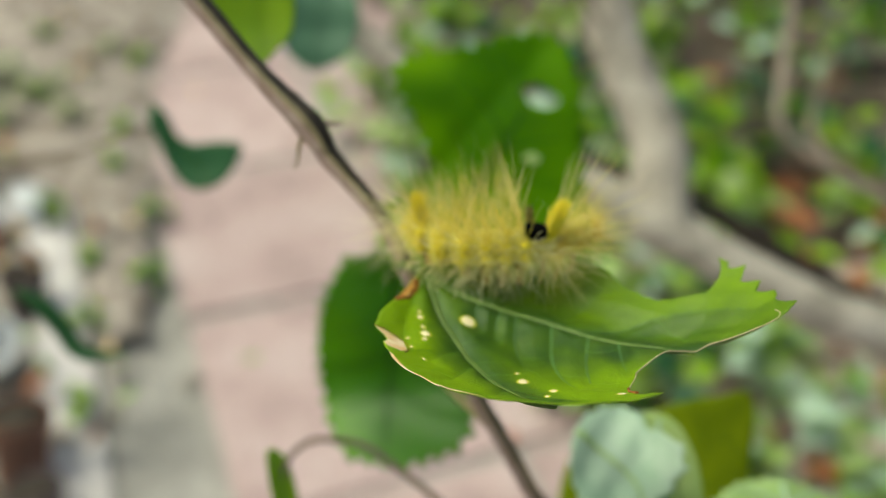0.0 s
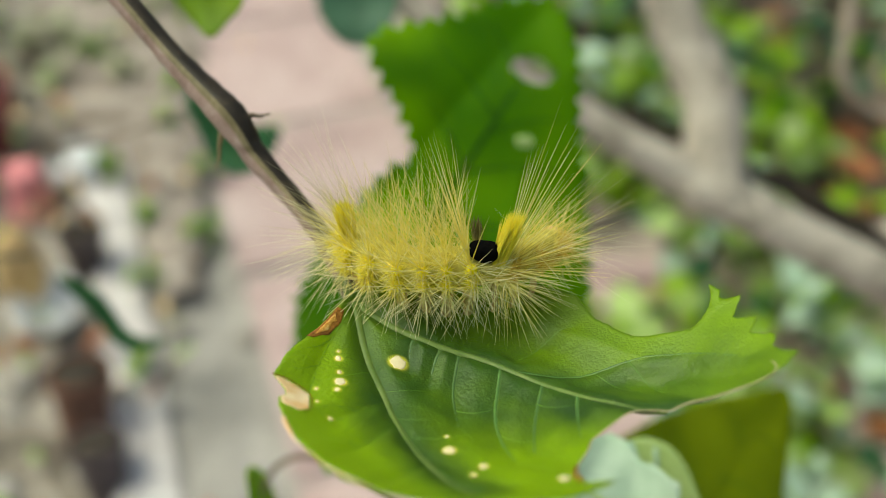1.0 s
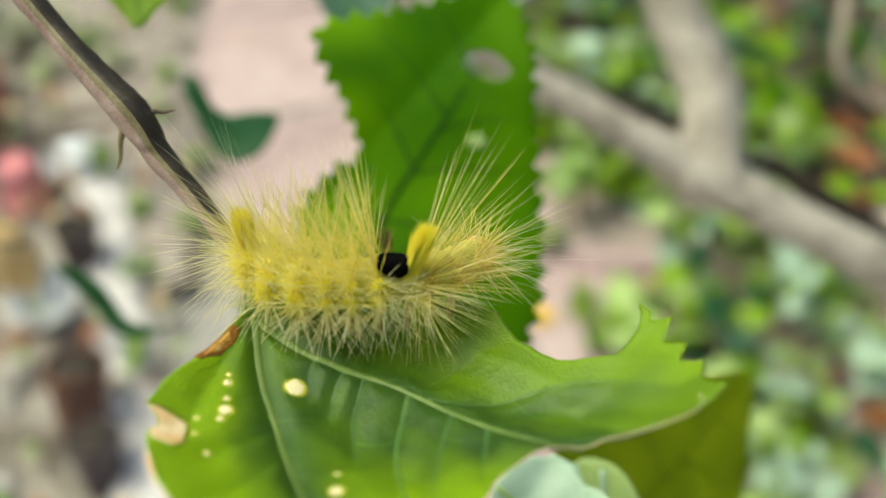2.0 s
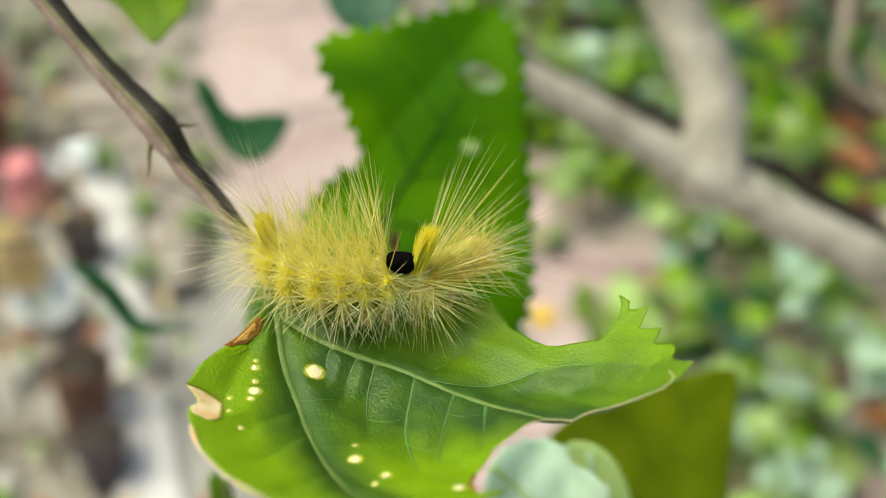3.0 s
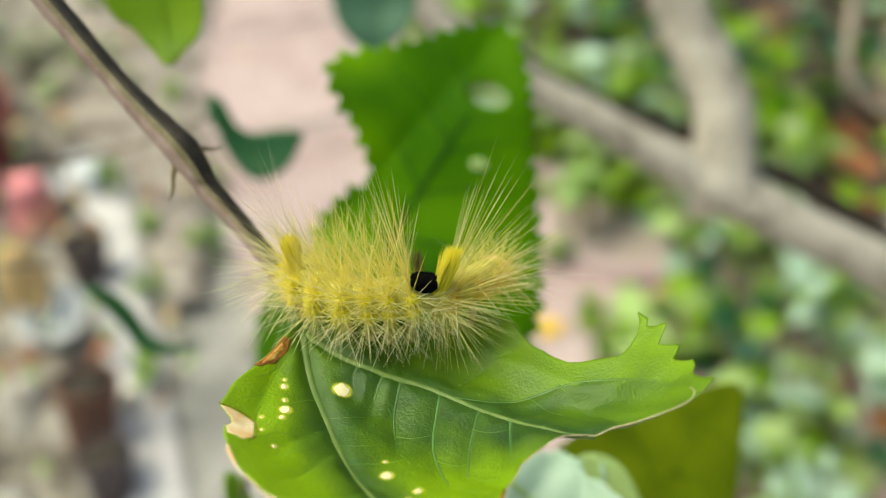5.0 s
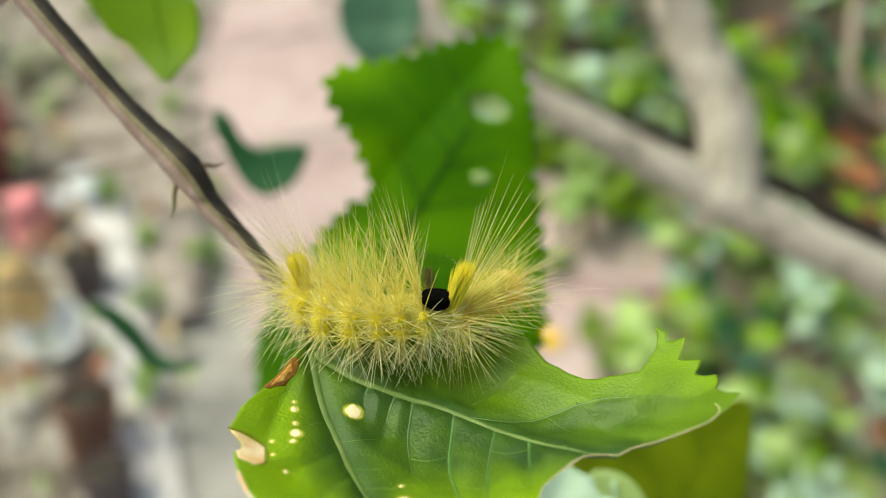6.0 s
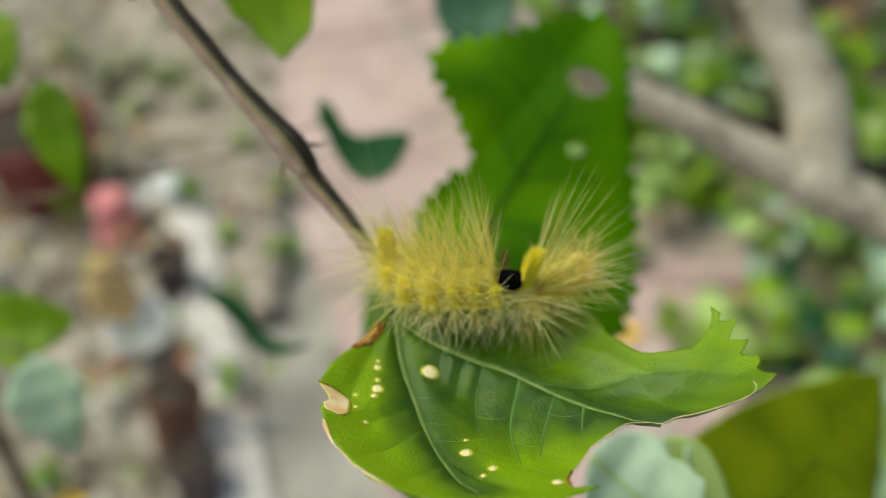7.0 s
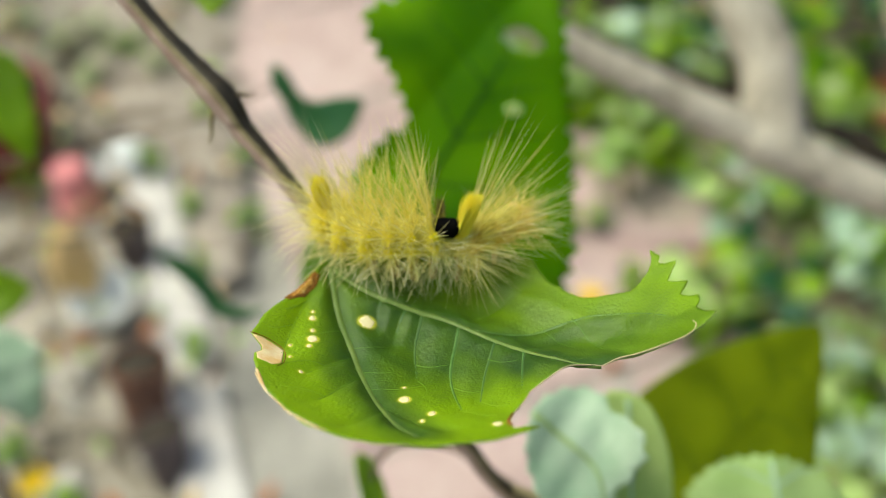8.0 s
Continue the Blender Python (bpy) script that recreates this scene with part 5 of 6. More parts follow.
def build_sapling():
    """Still leaves on thin twigs beside the path."""
    sap = thing("sapling", "thin leafy sapling with dark bluish-green leaves", "plant", at=(-0.34, 0.34, 0.0))
    o = Vector((-0.34, 0.34, 0.0))
    w = lambda x, y, z: Vector((x, y, z)) - o
    part("stem", tube([w(-0.34, 0.34, -0.02), w(-0.33, 0.33, 0.4), w(-0.30, 0.32, 0.8), w(-0.27, 0.33, 1.0), w(-0.24, 0.36, 1.15)], [0.006, 0.005, 0.004, 0.003, 0.002], 10), "twig", sap)
    part("twig", tube([w(-0.29, 0.325, 0.89), w(-0.2, 0.315, 0.915), w(-0.13, 0.31, 0.932), w(-0.088, 0.314, 0.946)], [0.0016, 0.0011, 0.0008, 0.0006], 8), "twig", sap)
    part("twig", tube([w(-0.31, 0.32, 0.8), w(-0.22, 0.29, 0.88), w(-0.151, 0.275, 0.904)], [0.0018, 0.0012, 0.0007], 8), "twig", sap)
    bend = lambda p: 0.02 * p[:, 0] ** 2 * 0.3 + 0.7 * np.sin(p[:, 1] * 0.2)
    # bitten two-lobed leaf: millimetres, about its middle
    f = Matrix.Translation(w(-0.073, 0.308, 0.939)) @ pose(0, 0, 0, 48, 0, 0)
    bite = [(-17.5, 17), (-11.5, 12), (-8, 5), (-2, 1.5), (8, 2.5), (17.5, 1), (15, -7), (10, -13.5), (2, -17), (-5, -14.5), (-11, -7), (-15, 2), (-18.5, 9)]
    leaf = part("leaf", blade(rim(bite[::-1], 0.0), bend, 1.8, 0.3), "leaf_dark", sap, "dark green leaf with a round bite", f)
    part("midrib", vein([(-16, 14), (-10, 4), (0, -7), (4, -15)], bend, 0.6, 0.25, 0.1), "rib_dark", leaf)
    f = Matrix.Translation(w(-0.122, 0.262, 0.888)) @ pose(0, 0, 0, 48, 0, 0)
    slim = [(-19, 12), (-10, 10.5), (-2, 5), (3, -2), (8, -8.5), (17, -11.5), (26, -11), (18, -15), (8, -15.5), (1, -12), (-4, -5), (-12, 4)]
    leaf = part("leaf", blade(rim(slim[::-1], 0.0), bend, 1.8, 0.3), "leaf_dark", sap, "slim dark green drooping leaf", f)
    part("midrib", vein([(-18, 11), (-6, 4), (3, -8), (20, -13)], bend, 0.5, 0.2, 0.1), "rib_dark", leaf)
    for i, (x, y, z, tilt, roll, yaw, length, width, mat, label) in enumerate([
            (-0.212, 0.338, 0.955, 40, 10, 205, 50, 24, "leaf_lime", "bright green leaf"), (-0.244, 0.27, 0.872, 40, 0, -80, 40, 34, "leaf_lime", "bright green leaf"),
            (-0.219, 0.262, 0.868, 50, 10, 205, 46, 32, "leaf_pale", "pale glossy leaf"), (-0.225, 0.345, 0.985, 40, 0, 190, 34, 22, "leaf_lime", "bright green leaf"),
            (-0.262, 0.27, 0.86, 50, 0, 180, 46, 24, "leaf_dark", "dark green leaf")]):
        me, b2 = plain_leaf(length, width, 30 + i)
        part("leaf", me, mat, sap, label, Matrix.Translation(w(x, y, z)) @ pose(0, 0, 0, tilt, roll, 0) @ pose(0, 0, 0, 0, 0, yaw))
        part("petiole", tube([w(-0.285, 0.325, z - 0.02), w(x - 0.02, y + 0.01, z + 0.003), w(x, y, z)], [0.0012, 0.0008, 0.0007], 6), "twig", sap)


def build_grey_leaf():
    sprig = thing("grey_leaf_sprig", "thin sprig with a round grey-green leaf", "plant", at=(-0.028, 0.372, 0.965))
    o = Vector((-0.028, 0.372, 0.965))
    bend = lambda p: 0.01 * p[:, 0] ** 2 + 0.5 * np.sin(p[:, 1] * 0.3)
    ring = [(-17, 6), (-17.5, -6), (-13, -16), (-4, -22.5), (4, -21), (13, -14.5), (16.5, -3), (15, 9), (6, 18), (-8, 17)]
    f = pose(0, 0, 0, 48, 0, 0)
    leaf = part("leaf", blade(rim(ring, 0.0), bend, 1.8, 0.3), "leaf_blue", sprig, at=f)
    part("midrib", vein([(1, 17), (0, 0), (-3, -20)], bend, 0.6, 0.25, 0.1), "leaf_blue", leaf)
    part("twig", tube([f @ Vector((0.001, 0.016, 0.0005)), Vector((0.01, 0.05, 0.04)), Vector((0.09, 0.1, 0.02)), Vector((0.165, 0.168, -0.08))], [0.0008, 0.0011, 0.0016, 0.002], 8), "twig", sprig)


def build_tree():
    """A forked woody shrub stem beside the path."""
    tree = thing("woody_shrub", "smooth beige-grey forked woody stem", "shrub", at=(0.62, 0.46, 0.0))
    o = Vector((0.62, 0.46, 0.0))
    w = lambda x, y, z: Vector((x, y, z)) - o
    fork = w(0.172, 0.462, 0.787)
    part("trunk", tube([w(0.62, 0.46, -0.03), w(0.56, 0.42, 0.3), w(0.45, 0.41, 0.58), w(0.35, 0.418, 0.715), w(0.273, 0.428, 0.75), w(0.222, 0.444, 0.769), fork, w(0.155, 0.466, 0.79)],
                       [0.034, 0.029, 0.023, 0.0175, 0.0152, 0.015, 0.0158, 0.0135], 20, 8, rough=0.14), "bark", tree)
    part("limb", tube([w(0.19, 0.455, 0.779), w(0.174, 0.468, 0.793), w(0.172, 0.498, 0.826), w(0.158, 0.522, 0.852), w(0.142, 0.548, 0.885), w(0.12, 0.6, 0.98), w(0.1, 0.66, 1.15)],
                      [0.015, 0.0185, 0.0185, 0.0175, 0.0165, 0.015, 0.012], 20, 8, rough=0.12), "bark", tree)
    part("limb", tube([w(0.182, 0.458, 0.783), w(0.15, 0.472, 0.797), w(0.127, 0.479, 0.806), w(0.089, 0.493, 0.823), w(0.051, 0.507, 0.839), w(-0.008, 0.535, 0.87), w(-0.08, 0.57, 0.92), w(-0.16, 0.62, 1.0)],
                      [0.013, 0.0135, 0.0122, 0.0112, 0.0105, 0.0095, 0.008, 0.006], 18, 8, rough=0.12), "bark", tree)


def build_shade_band():
    """Thin dark tubes added behind the pale stem, standing in for the shade along it."""
    o = Vector((0.66, 0.56, 0.0))
    w = lambda x, y, z: Vector((x, y, z)) - o
    branch = thing("dark_branch", "thin dark band behind the pale stem, standing in for its shade", "branch", at=o)
    part("stem", tube([w(0.66, 0.56, -0.03), w(0.58, 0.475, 0.325), w(0.46, 0.448, 0.588), w(0.36, 0.442, 0.712), w(0.285, 0.451, 0.752), w(0.238, 0.466, 0.775), w(0.212, 0.48, 0.79)], [0.012, 0.011, 0.01, 0.009, 0.0085, 0.008, 0.004], 14, 8, rough=0.2), "stem_dark", branch)
    part("twig", tube([w(0.225, 0.472, 0.782), w(0.15, 0.489, 0.81), w(0.1, 0.501, 0.826), w(0.06, 0.514, 0.842), w(0.0, 0.54, 0.873)], [0.005, 0.0055, 0.0055, 0.005, 0.003], 12, 8, rough=0.2), "stem_dark", branch)


def build_bare_sprig():
    """Thin pale bare twigs beyond the woody stem."""
    o = Vector((0.7, 0.56, 0.0))
    w = lambda x, y, z: Vector((x, y, z)) - o
    sprig = thing("bare_sprig", "thin bare pale-brown twigs of a leafless sprig", "plant", at=o)
    part("stem", tube([w(0.7, 0.56, -0.02), w(0.62, 0.56, 0.4), w(0.49, 0.58, 0.64), w(0.421, 0.602, 0.7), w(0.367, 0.625, 0.724), w(0.336, 0.637, 0.738), w(0.316, 0.65, 0.752)], [0.008, 0.007, 0.006, 0.005, 0.0045, 0.004, 0.003], 10, 6, rough=0.1), "twig_pale", sprig)
    part("twig", tube([w(0.33, 0.64, 0.741), w(0.318, 0.652, 0.757), w(0.323, 0.677, 0.782), w(0.329, 0.707, 0.815), w(0.335, 0.76, 0.9)], [0.004, 0.005, 0.005, 0.0045, 0.003], 10, 6, rough=0.1), "twig_pale", sprig)
    part("twig", tube([w(0.367, 0.625, 0.724), w(0.35, 0.66, 0.75), w(0.37, 0.7, 0.8)], [0.003, 0.0025, 0.001], 8, 6), "twig_pale", sprig)


def leafy_plant(seed, mats, count, size, spread, name="ground_plant", label="low leafy green plant beside the path"):
    rng = random.Random(seed)
    plant = thing(name, label, "plant", "plants beside the path")
    meshes = []
    for k in range(3):
        me, _ = plain_leaf(size * rng.uniform(0.8, 1.2), size * rng.uniform(0.5, 0.75), seed * 7 + k)
        me.materials.append(M[mats[k % len(mats)]])
        meshes.append(me)
    tips = []
    for k in range(max(3, count // 4)):
        a = rng.uniform(0, 6.28)
        r = spread * rng.uniform(0.3, 1)
        tip = Vector((math.cos(a) * r, math.sin(a) * r, spread * rng.uniform(0.5, 1.5)))
        tips.append(tip)
        part("stem", tube([Vector((math.cos(a) * 0.01, math.sin(a) * 0.01, -0.02)), tip * 0.5 + Vector((0, 0, spread * 0.25)), tip], [0.003, 0.002, 0.001], 6, 4), "stem_green", plant)
    for k in range(count):
        tip = tips[k % len(tips)]
        q = tip * rng.uniform(0.55, 1.0) + Vector((rng.gauss(0, 0.01), rng.gauss(0, 0.01), spread * 0.12))
        part("leaf", meshes[k % 3], "leaf_mid", plant, at=Matrix.Translation(q) @ pose(0, 0, 0, rng.uniform(-35, 30), rng.uniform(-30, 30), rng.uniform(0, 360)))
    return plant


RING = Vector((0.335, 1.335, 0.0))   # the round planter beside the path


def build_planter():
    ring = thing("planter", "round pink concrete planter with earth and seedlings", "planter", at=RING)
    part("wall", lathe([(0.16, -0.02), (0.165, 0.0), (0.167, 0.035), (0.163, 0.041), (0.155, 0.043), (0.117, 0.043), (0.112, 0.039), (0.11, 0.015)], 48), "pink", ring)
    part("soil", lathe([(0.111, 0.02), (0.11, 0.028), (0.07, 0.034), (0.01, 0.036)], 32), "earth", ring)


def bedded(x, y):
    """Height of the soil there; None where the planter's wall stands."""
    d = math.hypot(x - RING.x, y - RING.y)
    return 0.03 if d < 0.1 else (None if d < 0.175 else 0.0)


def build_greenery():
    build_planter()
    kinds = [leafy_plant(1, ["leaf_lime", "leaf_mid", "leaf_light"], 22, 80, 0.15), leafy_plant(2, ["leaf_lime", "leaf_blue", "leaf_dark"], 28, 64, 0.16),
             leafy_plant(3, ["leaf_dark", "leaf_pale", "leaf_lime"], 28, 58, 0.15), leafy_plant(4, ["leaf_lime", "leaf_light", "leaf_lime"], 18, 70, 0.13)]
    spots = [(0.30, 1.6), (0.46, 1.75), (0.22, 1.95), (0.62, 1.95), (0.85, 1.75), (0.05, 2.15), (0.4, 2.25), (0.75, 2.3), (1.05, 2.1), (1.05, 1.6), (0.62, 1.42), (0.74, 1.55),
             (0.62, 1.16), (0.47, 1.12), (0.15, 2.4), (-0.1, 2.55), (1.3, 1.9), (0.52, 1.5), (1.0, 1.3),
             (0.42, 0.84), (0.38, 1.98), (0.6, 2.12), (0.15, 1.72), (0.55, 1.6), (0.9, 2.0), (0.68, 1.75), (0.02, 1.9), (0.25, 2.2), (0.58, 1.25), (1.2, 1.1), (1.15, 1.45), (1.0, 2.35), (1.25, 2.3), (0.55, 2.5), (0.85, 2.6), (1.15, 2.65), (1.45, 2.5), (1.5, 2.15), (0.3, 2.65), (0.6, 2.85), (1.0, 2.95), (1.4, 2.85), (1.3, 1.65), (1.5, 1.8), (0.95, 1.55)]
    bright = leafy_plant(5, ["leaf_lime", "leaf_pale", "leaf_light"], 30, 52, 0.16)
    bright.matrix_basis = pose(0.46, 0.86, 0.0, 0, 0, 40)
    for x, y, turn in ((0.56, 1.02, 200), (0.72, 1.02, 300), (0.44, 1.16, 20), (0.34, 1.75, 120), (0.95, 1.1, 75), (-0.02, 1.78, 130), (0.05, 1.6, 35), (0.24, 1.56, 280), (0.36, 1.54, 160), (0.68, 0.88, 60), (0.5, 0.74, 15), (0.4, 0.7, 250), (0.62, 0.76, 140), (0.85, 0.95, 190), (0.09, 1.57, 25)):
        copy_thing(bright, pose(x, y, 0, 0, 0, turn))
    rng = random.Random(8)
    for i, (x, y) in enumerate(spots):
        m = pose(x, y, bedded(x, y) or 0, 0, 0, rng.uniform(0, 360))
        k = kinds[(i * 3 + i // 4) % 4]
        if i < 4:
            kinds[i].matrix_basis = m
        else:
            copy_thing(k, m)
    # yellow-green seedlings under the woody stem
    lime = leafy_plant(6, ["leaf_lime", "leaf_serrated", "leaf_lime"], 26, 46, 0.1, "seedling", "bright yellow-green seedling beside the path")
    lime.matrix_basis = pose(0.21, 1.6, 0, 0, 0, 10)
    for x, y, turn in ((0.29, 1.4, 130), (0.27, 1.3, 250), (0.35, 1.42, 20), (0.2, 1.72, 60), (0.3, 1.6, 310), (0.16, 1.54, 200)):
        copy_thing(lime, pose(x, y, bedded(x, y), 0, 0, turn))
    # broad-leaved plants on the near side of the planter
    broad = leafy_plant(7, ["leaf_lime", "leaf_lime", "leaf_light"], 9, 96, 0.11, "broad_leaf_plant", "low plant with broad bright lime-green leaves")
    broad.matrix_basis = pose(0.38, 1.0, 0, 0, 0, 0)
    for x, y, turn in ((0.45, 0.9, 140), (0.55, 1.12, 250)):
        copy_thing(broad, pose(x, y, 0, 0, 0, turn))
    # faded olive weeds among the litter
    faint = leafy_plant(8, ["leaf_faded", "leaf_faded", "leaf_serrated"], 16, 44, 0.08, "faded_weed", "faded olive-green weed in dry litter")
    faint.matrix_basis = pose(-0.96, 1.91, 0, 0, 0, 0)
    for x, y, turn in ((-0.83, 1.78, 50), (-1.09, 2.08, 100), (-0.8, 1.95, 170), (-0.91, 2.0, 220), (-0.72, 1.82, 280), (-1.0, 1.78, 330), (-0.69, 2.1, 20)):
        copy_thing(faint, pose(x, y, 0, 0, 0, turn))
    # small weeds by the pots
    weed = leafy_plant(9, ["leaf_lime", "leaf_blue", "leaf_lime"], 12, 32, 0.06, "weed", "small pale weed growing from a joint")
    spots = [(-0.78, 1.9), (-0.62, 2.1), (-0.95, 1.95), (-0.7, 0.8), (-0.75, 0.95), (-0.52, 1.32), (-1.05, 1.55), (-0.85, 2.2), (-0.45, 1.45), (-0.78, 1.25), (0.24, 1.5), (0.18, 1.32), (0.33, 1.47), (0.2, 1.22), (0.27, 1.4), (0.3, 1.6), (0.14, 1.55),
             (-0.5, 1.14), (-0.55, 1.62), (-0.6, 1.78), (-0.48, 0.98), (-0.42, 1.3), (-0.66, 1.46), (-0.6, 0.7), (-0.88, 1.4), (-1.0, 1.75), (0.4, 1.3), (0.36, 1.1), (0.31, 0.98), (0.08, 1.68), (0.22, 1.1), (0.3, 1.2), (0.26, 1.0), (0.38, 1.22), (0.16, 1.42), (0.34, 1.36), (0.42, 1.02), (0.12, 1.24)]
    for i, (x, y) in enumerate(spots):
        z = bedded(x, y)
        if z is None:
            continue
        m = pose(x, y, z, 0, 0, rng.uniform(0, 360))
        if i:
            copy_thing(weed, m)
        else:
            weed.matrix_basis = m


# ================= pots and loose things =================
def lathe(profile, sides=32, squash=1.0):
    bm = bmesh.new()
    rings = [[bm.verts.new((r * math.cos(2 * math.pi * k / sides), r * math.sin(2 * math.pi * k / sides) * squash, z)) for k in range(sides)] for r, z in profile]
    for a, b in zip(rings, rings[1:]):
        for k in range(sides):
            f = bm.faces.new((a[k], a[(k + 1) % sides], b[(k + 1) % sides], b[k]))
            f.smooth = True
    bm.faces.new(rings[0][::-1])
    bm.faces.new(rings[-1])
    return bm


def flower_pot(name, label, r, h, material, at, tilt=(0, 0)):
    pot = thing(name, label, "pot", "pots along the path", Matrix.Translation(at) @ pose(0, 0, 0, tilt[0], tilt[1], 0))
    t = 0.006
    part("wall", lathe([(r * 0.72, 0), (r * 0.76, 0.004), (r * 0.93, h * 0.78), (r * 0.94, h * 0.8), (r * 1.04, h * 0.81), (r * 1.06, h * 0.83), (r * 1.06, h * 0.98), (r * 1.04, h), (r * 0.98, h), (r * 0.96, h - t), (r * 0.88, h * 0.8), (r * 0.84, h * 0.7)]), material, pot)
    part("soil", lathe([(r * 0.9, h * 0.8), (r * 0.95, h * 0.93), (r * 0.5, h * 0.98), (0.01, h * 1.0)], 24), "pot_soil", pot)
    return pot


def build_clutter():
    flower_pot("flower_pot", "weathered terracotta flower pot with dark soil", 0.044, 0.13, "terracotta", (-0.525, 0.87, -0.012), (-14, 4))
    flower_pot("flower_pot", "dark nursery pot in the bed", 0.038, 0.1, "dark_pot", (-0.62, 1.22, -0.01), (-10, 0))
    flower_pot("flower_pot", "dark nursery pot with black soil", 0.038, 0.09, "dark_pot", (-0.465, 0.775, -0.005), (-16, -6))
    flower_pot("flower_pot", "small bright red plastic pot turned upside down", 0.042, 0.1, "red", (-0.775, 1.4, 0.095), (180, 0))
    flower_pot("flower_pot", "large maroon plastic pot", 0.12, 0.18, "maroon", (-0.96, 1.55, -0.01))
    bowl = thing("bowl", "chipped white glazed bowl lying among the pots", "bowl", at=Matrix.Translation((-0.625, 1.08, 0.03)) @ pose(0, 0, 0, 12, 0, 0))
    part("shell", lathe([(0.02, -0.005), (0.025, 0.0), (0.045, 0.025), (0.056, 0.05), (0.057, 0.053), (0.053, 0.053), (0.04, 0.025), (0.02, 0.008)]), "white", bowl)
    husk = thing("coconut_husk", "tan fibrous husk leaning in the bed", "husk", at=Matrix.Translation((-0.69, 1.13, 0.0)) @ pose(0, 0, 0, 8, 8, 0) @ Matrix.Diagonal((0.72, 0.78, 0.98, 1)))
    part("shell", lathe([(0.01, -0.01), (0.04, 0.02), (0.056, 0.07), (0.058, 0.11), (0.048, 0.16), (0.03, 0.19), (0.008, 0.2)], 24, 0.8), "tan", husk)
    for k in range(7):
        a = 0.9 * k
        part("fibre", tube([Vector((0.02 * math.cos(a), 0.016 * math.sin(a), 0.188)), Vector((0.03 * math.cos(a), 0.024 * math.sin(a), 0.21)), Vector((0.045 * math.cos(a + 0.3), 0.036 * math.sin(a + 0.3), 0.222))], [0.003, 0.002, 0.0008], 6, 4), "tan", husk)
    rng = random.Random(12)
    # a pale boulder and loose stones
    def stone_mesh(r, seed):
        bm = bmesh.new()
        bmesh.ops.create_icosphere(bm, subdivisions=2, radius=r)
        for v in bm.verts:
            v.co *= 1 + 0.25 * noise.noise(v.co / r * 0.9 + Vector((seed, 0, 0)))
            v.co.z *= 0.6
        me = bpy.data.meshes.new("stone")
        smooth(bm).to_mesh(me)
        bm.free()
        me.materials.append(M["stone"])
        return me
    big = stone_mesh(0.062, 3)
    big.materials[0] = M["white"]
    ob = part("stone", big, "white", at=(-0.71, 1.5, 0.03))
    tagged(ob, "round white stone in the bed", "stone")
    shapes = [stone_mesh(r, k) for k, r in enumerate((0.016, 0.022, 0.03, 0.04))]
    for k in range(70):
        s = rng.uniform(-0.75, -0.2)
        a = rng.uniform(-0.5, 1.5)
        q = on_path(s, a)
        ob = part("stone", shapes[k % 4], "stone", at=Matrix.Translation((q.x, q.y, 0.0)) @ pose(0, 0, 0, rng.uniform(-20, 20), rng.uniform(-20, 20), rng.uniform(0, 360)))
        tagged(ob, "loose pale stone in the garden bed", "stone", "loose stones")
    # dead leaves
    meshes = []
    for k in range(3):
        me, _ = plain_leaf(rng.uniform(60, 85), rng.uniform(30, 42), 60 + k, fold=-0.35)
        me.materials.append(M["dead"])
        meshes.append(me)
    for k in range(46):
        x, y = (rng.gauss(0.86, 0.14), rng.gauss(1.45, 0.18)) if k < 26 else (rng.uniform(0.3, 1.3), rng.uniform(0.8, 2.3))
        ob = part("dead_leaf", meshes[k % 3], "dead", at=Matrix.Translation((x, y, 0.02 + 0.02 * (k % 3))) @ pose(0, 0, 0, rng.uniform(-25, 25), rng.uniform(-25, 25), rng.uniform(0, 360)))
        tagged(ob, "curled reddish-brown dead leaf on the soil", "leaf", "fallen leaves")
    # large rust-coloured ones under the stem, and pale fallen leaves
    for k, (x, y, z, turn, n, mat, words_of) in enumerate(((0.83, 1.43, 0.07, 60, 130, "rust", "large curled rust-orange dead leaf"), (0.74, 1.5, 0.05, 20, 90, "rust", "large curled rust-orange dead leaf"), (0.37, 1.39, 0.05, 95, 70, "rust", "large curled rust-orange dead leaf"),
                                                          (0.37, 1.3, 0.05, 15, 75, "leaf_pale", "pale silvery fallen leaf"), (0.86, 1.02, 0.05, 80, 80, "rust", "large curled rust-orange dead leaf"), (0.55, 1.2, 0.12, 70, 90, "leaf_blue", "broad bluish-green fallen leaf"), (0.6, 1.36, 0.1, 120, 90, "leaf_blue", "broad bluish-green fallen leaf"))):
        me, _ = plain_leaf(n, n * 0.5, 95 + k, fold=-0.3)
        me.materials.append(M[mat])
        ob = part("fallen_leaf", me, mat, at=Matrix.Translation((x, y, z)) @ pose(0, 0, 0, 14, -8, turn))
        tagged(ob, words_of, "leaf", "fallen leaves")
    # withered leaves and dry stalks in the bed and on the paving
    faded = []
    for k, (mat, n) in enumerate((("tan", 34), ("dead", 40), ("litter", 46), ("leaf_light", 30))):
        me, _ = plain_leaf(n, n * 0.55, 80 + k, fold=-0.3)
        me.materials.append(M[mat])
        faded.append((me, mat))
    words = {"tan": "tan dry leaf lying in the bed", "dead": "reddish-brown dry leaf lying in the bed", "litter": "faded grey dry leaf lying in the bed", "leaf_light": "fallen pale green leaf on the ground"}
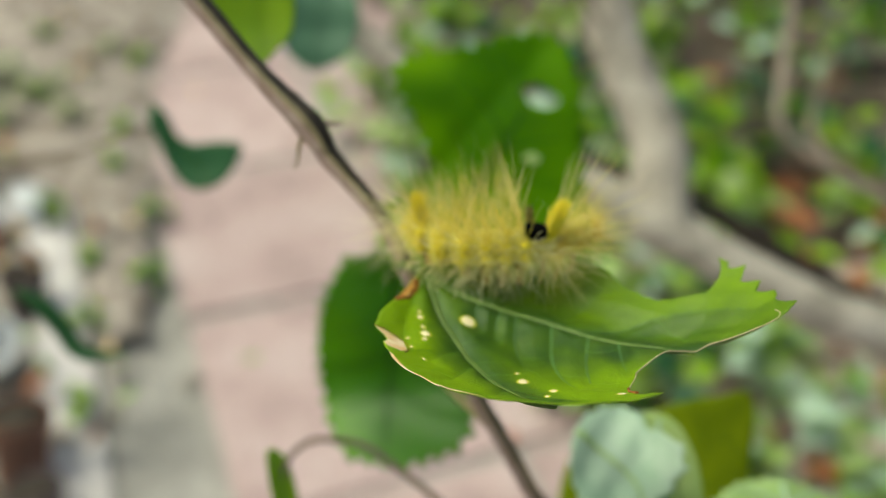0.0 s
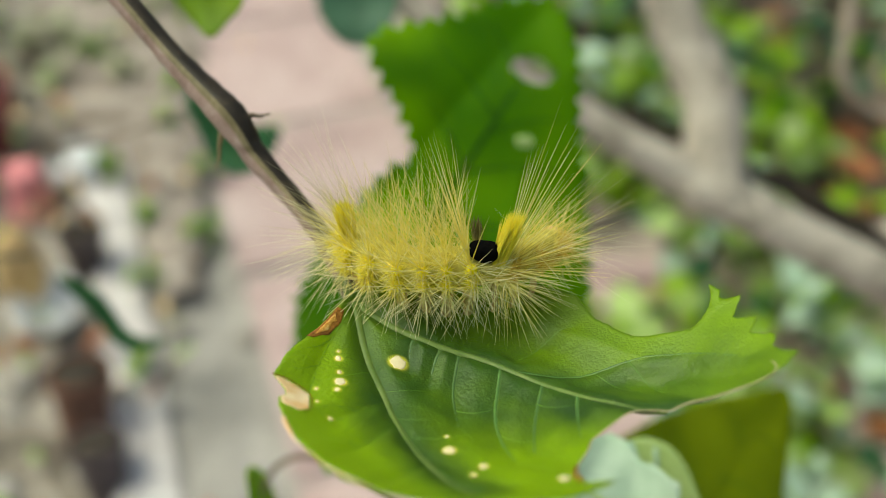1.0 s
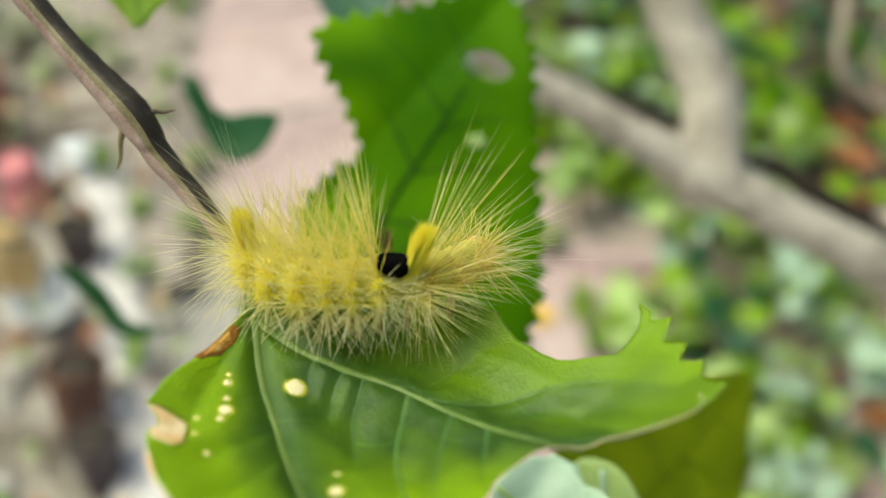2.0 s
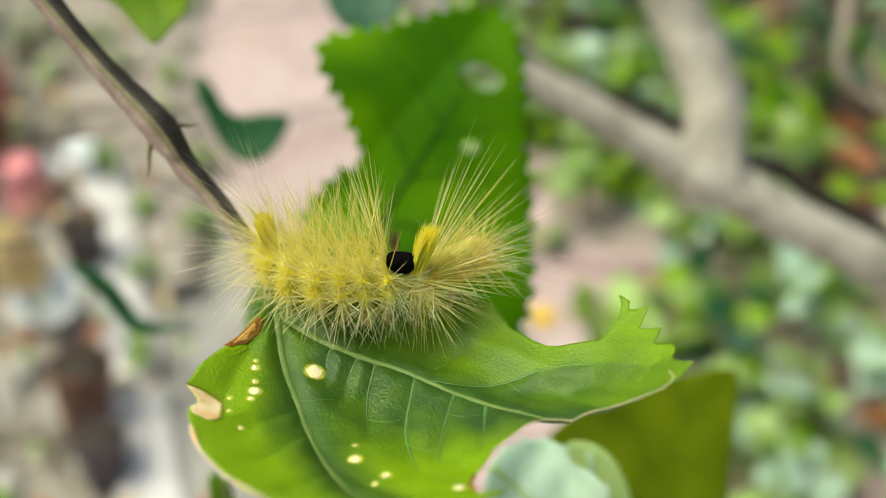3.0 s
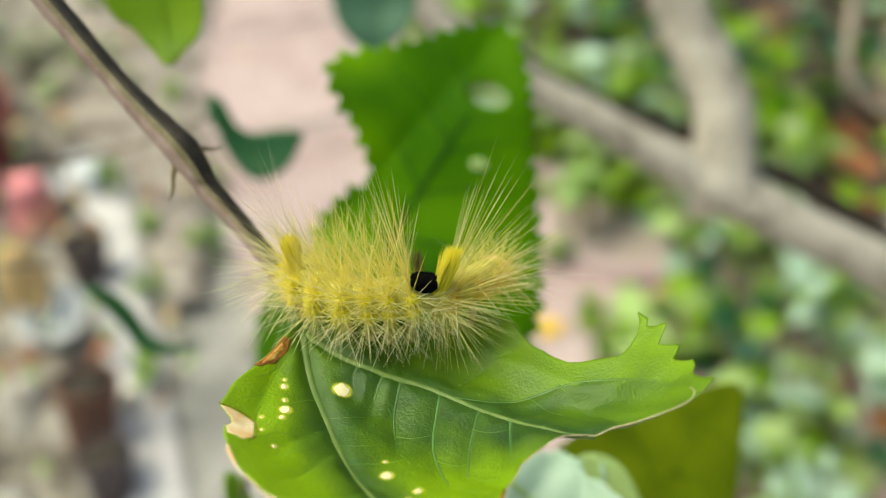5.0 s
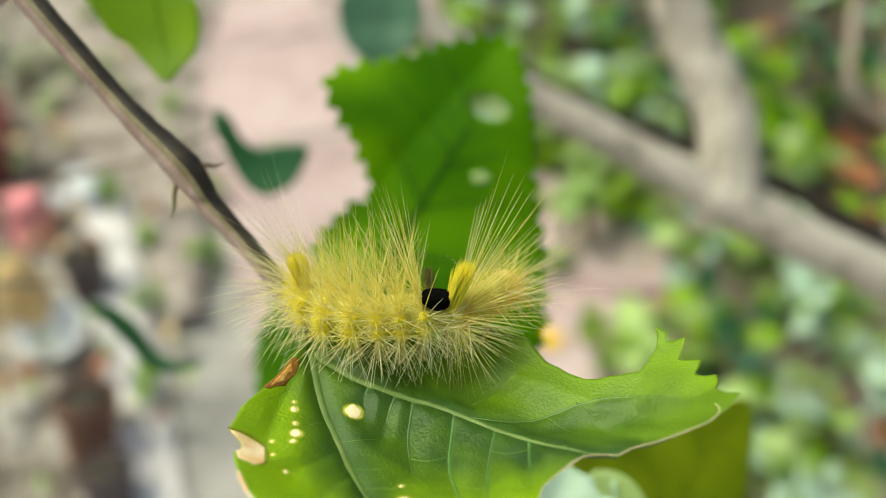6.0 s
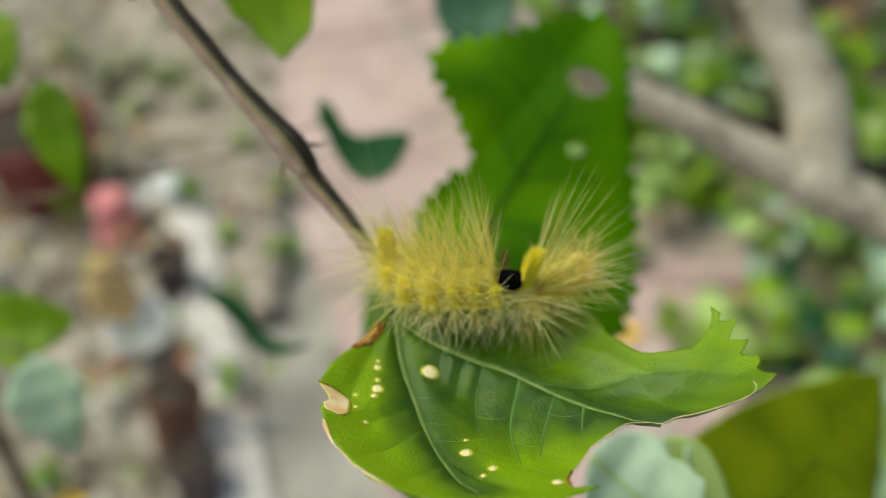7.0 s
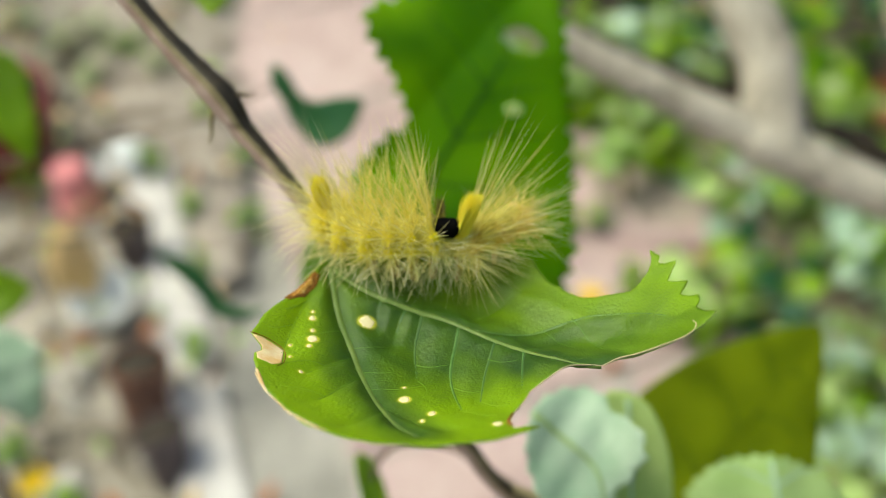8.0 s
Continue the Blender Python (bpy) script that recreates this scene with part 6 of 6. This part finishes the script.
    for k in range(104):
        s, a = (rng.uniform(-0.9, -0.12), rng.uniform(-0.6, 1.6)) if k < 58 else ((rng.uniform(0.35, 0.9), rng.uniform(-0.5, 0.9)) if k < 80 else (rng.gauss(0.02, 0.07), rng.uniform(-0.4, 1.5)))
        me, mat = faded[k % 4 if k < 58 else ((3, 1, 3)[k % 3] if k < 80 else (2, 0, 2, 3)[k % 4])]
        q = on_path(s, a)
        z = 0.04 if -0.2 < s < -0.11 else 0.026
        ob = part("fallen_leaf", me, mat, at=Matrix.Translation((q.x, q.y, z)) @ pose(0, 0, 0, rng.uniform(-14, 14), rng.uniform(-14, 14), rng.uniform(0, 360)))
        tagged(ob, words[mat], "leaf", "fallen leaves")
    for k in range(34):
        q = on_path(rng.uniform(-0.7, -0.06), rng.uniform(-0.4, 1.3))
        stalk = thing("dry_stalk", "thin pale dry stalk standing in the bed", "plant", "dry stalks", (q.x, q.y, -0.01))
        h = rng.uniform(0.08, 0.2)
        top = Vector((rng.gauss(0, 0.03), rng.gauss(0, 0.03), h))
        part("stem", tube([Vector((0, 0, 0)), top * 0.5 + Vector((0.005, 0, 0)), top], [0.0028, 0.002, 0.001], 6, 4), "rim" if k % 2 else "twig", stalk)
        for i in range(3):
            me, mat = faded[(k + i) % 4]
            part("leaf", me, mat, stalk, at=Matrix.Translation(top * (0.6 + 0.2 * i)) @ pose(0, 0, 0, rng.uniform(-50, 20), rng.uniform(-30, 30), rng.uniform(0, 360)))
    # yellow blossoms
    for x, y, z, r in ((0.168, 1.07, 0.03, 0.026), (-0.66, 0.76, 0.02, 0.03)):
        fl = thing("fallen_blossom", "fallen bright yellow blossom on the ground", "flower", "yellow blossoms", (x, y, z))
        me, _ = plain_leaf(r * 1000, r * 700, 70)
        me.materials.append(M["petal"])
        for k in range(5):
            part("petal", me, "petal", fl, at=pose(0, 0, 0, 18, 0, 72 * k))
        part("flower_centre", ball((0, 0, 0), 4, Vector((0, 0, 0))), "wart", fl)


def motions(shoot, bug, front, olive, twig):
    rows = [(t, pose(x, y, z, rx, ry, rz)) for t, x, y, z, rx, ry, rz in SWAY]
    walk(shoot, rows)
    walk(bug, rows)
    # the fore body dips a little towards the end
    dip = [(0.0, 0, 0), (6.0, 0, 0), (6.5, 0.2, 0.35), (7.0, 0.35, 0.9), (7.5, 0.5, 1.1), (8.0, 0.2, 1.1)]
    walk(front, [(t, pose(dx / 1000, -dz / 3000, -dz / 1000)) for t, dx, dz in dip])
    drift = [(0.0, 29), (0.5, 26), (1.0, 23), (1.5, 18), (1.7, 13), (2.8, 7), (3.0, 4.8), (3.5, 2.5), (4.0, 0), (4.7, -1), (6.0, -3), (6.5, -4), (7.0, 3), (7.5, 1), (8.0, 3)]
    sway = [(0.0, -26.4, 154.7, 933.9), (0.5, -38.1, 161, 932.1), (1.0, -43, 155, 928), (3.0, -57, 147, 926), (3.5, -58.6, 149.2, 927.6), (4.5, -60.8, 151.9, 929.1), (6.0, -51, 154, 930), (6.5, -48.2, 149.4, 930.1), (7.0, -45.1, 146.9, 930.1), (8.0, -46, 140, 930.9)]
    walk(twig, [(t, pose(x / 1000, y / 1000, z / 1000)) for t, x, y, z in sway])
    o = olive.matrix_basis.translation.copy()
    walk(olive, [(t, pose(o.x + (dx - 3) / 1000, o.y, o.z)) for t, dx in drift])


build_ground()
shoot_thing = build_shoot()
bug_thing, bug_front = build_caterpillar()
olive_thing = build_olive_plant()
twig_thing = build_tendril()
build_sapling()
build_grey_leaf()
build_tree()
build_shade_band()
build_bare_sprig()
build_greenery()
build_clutter()
build_paving()
motions(shoot_thing, bug_thing, bug_front, olive_thing, twig_thing)
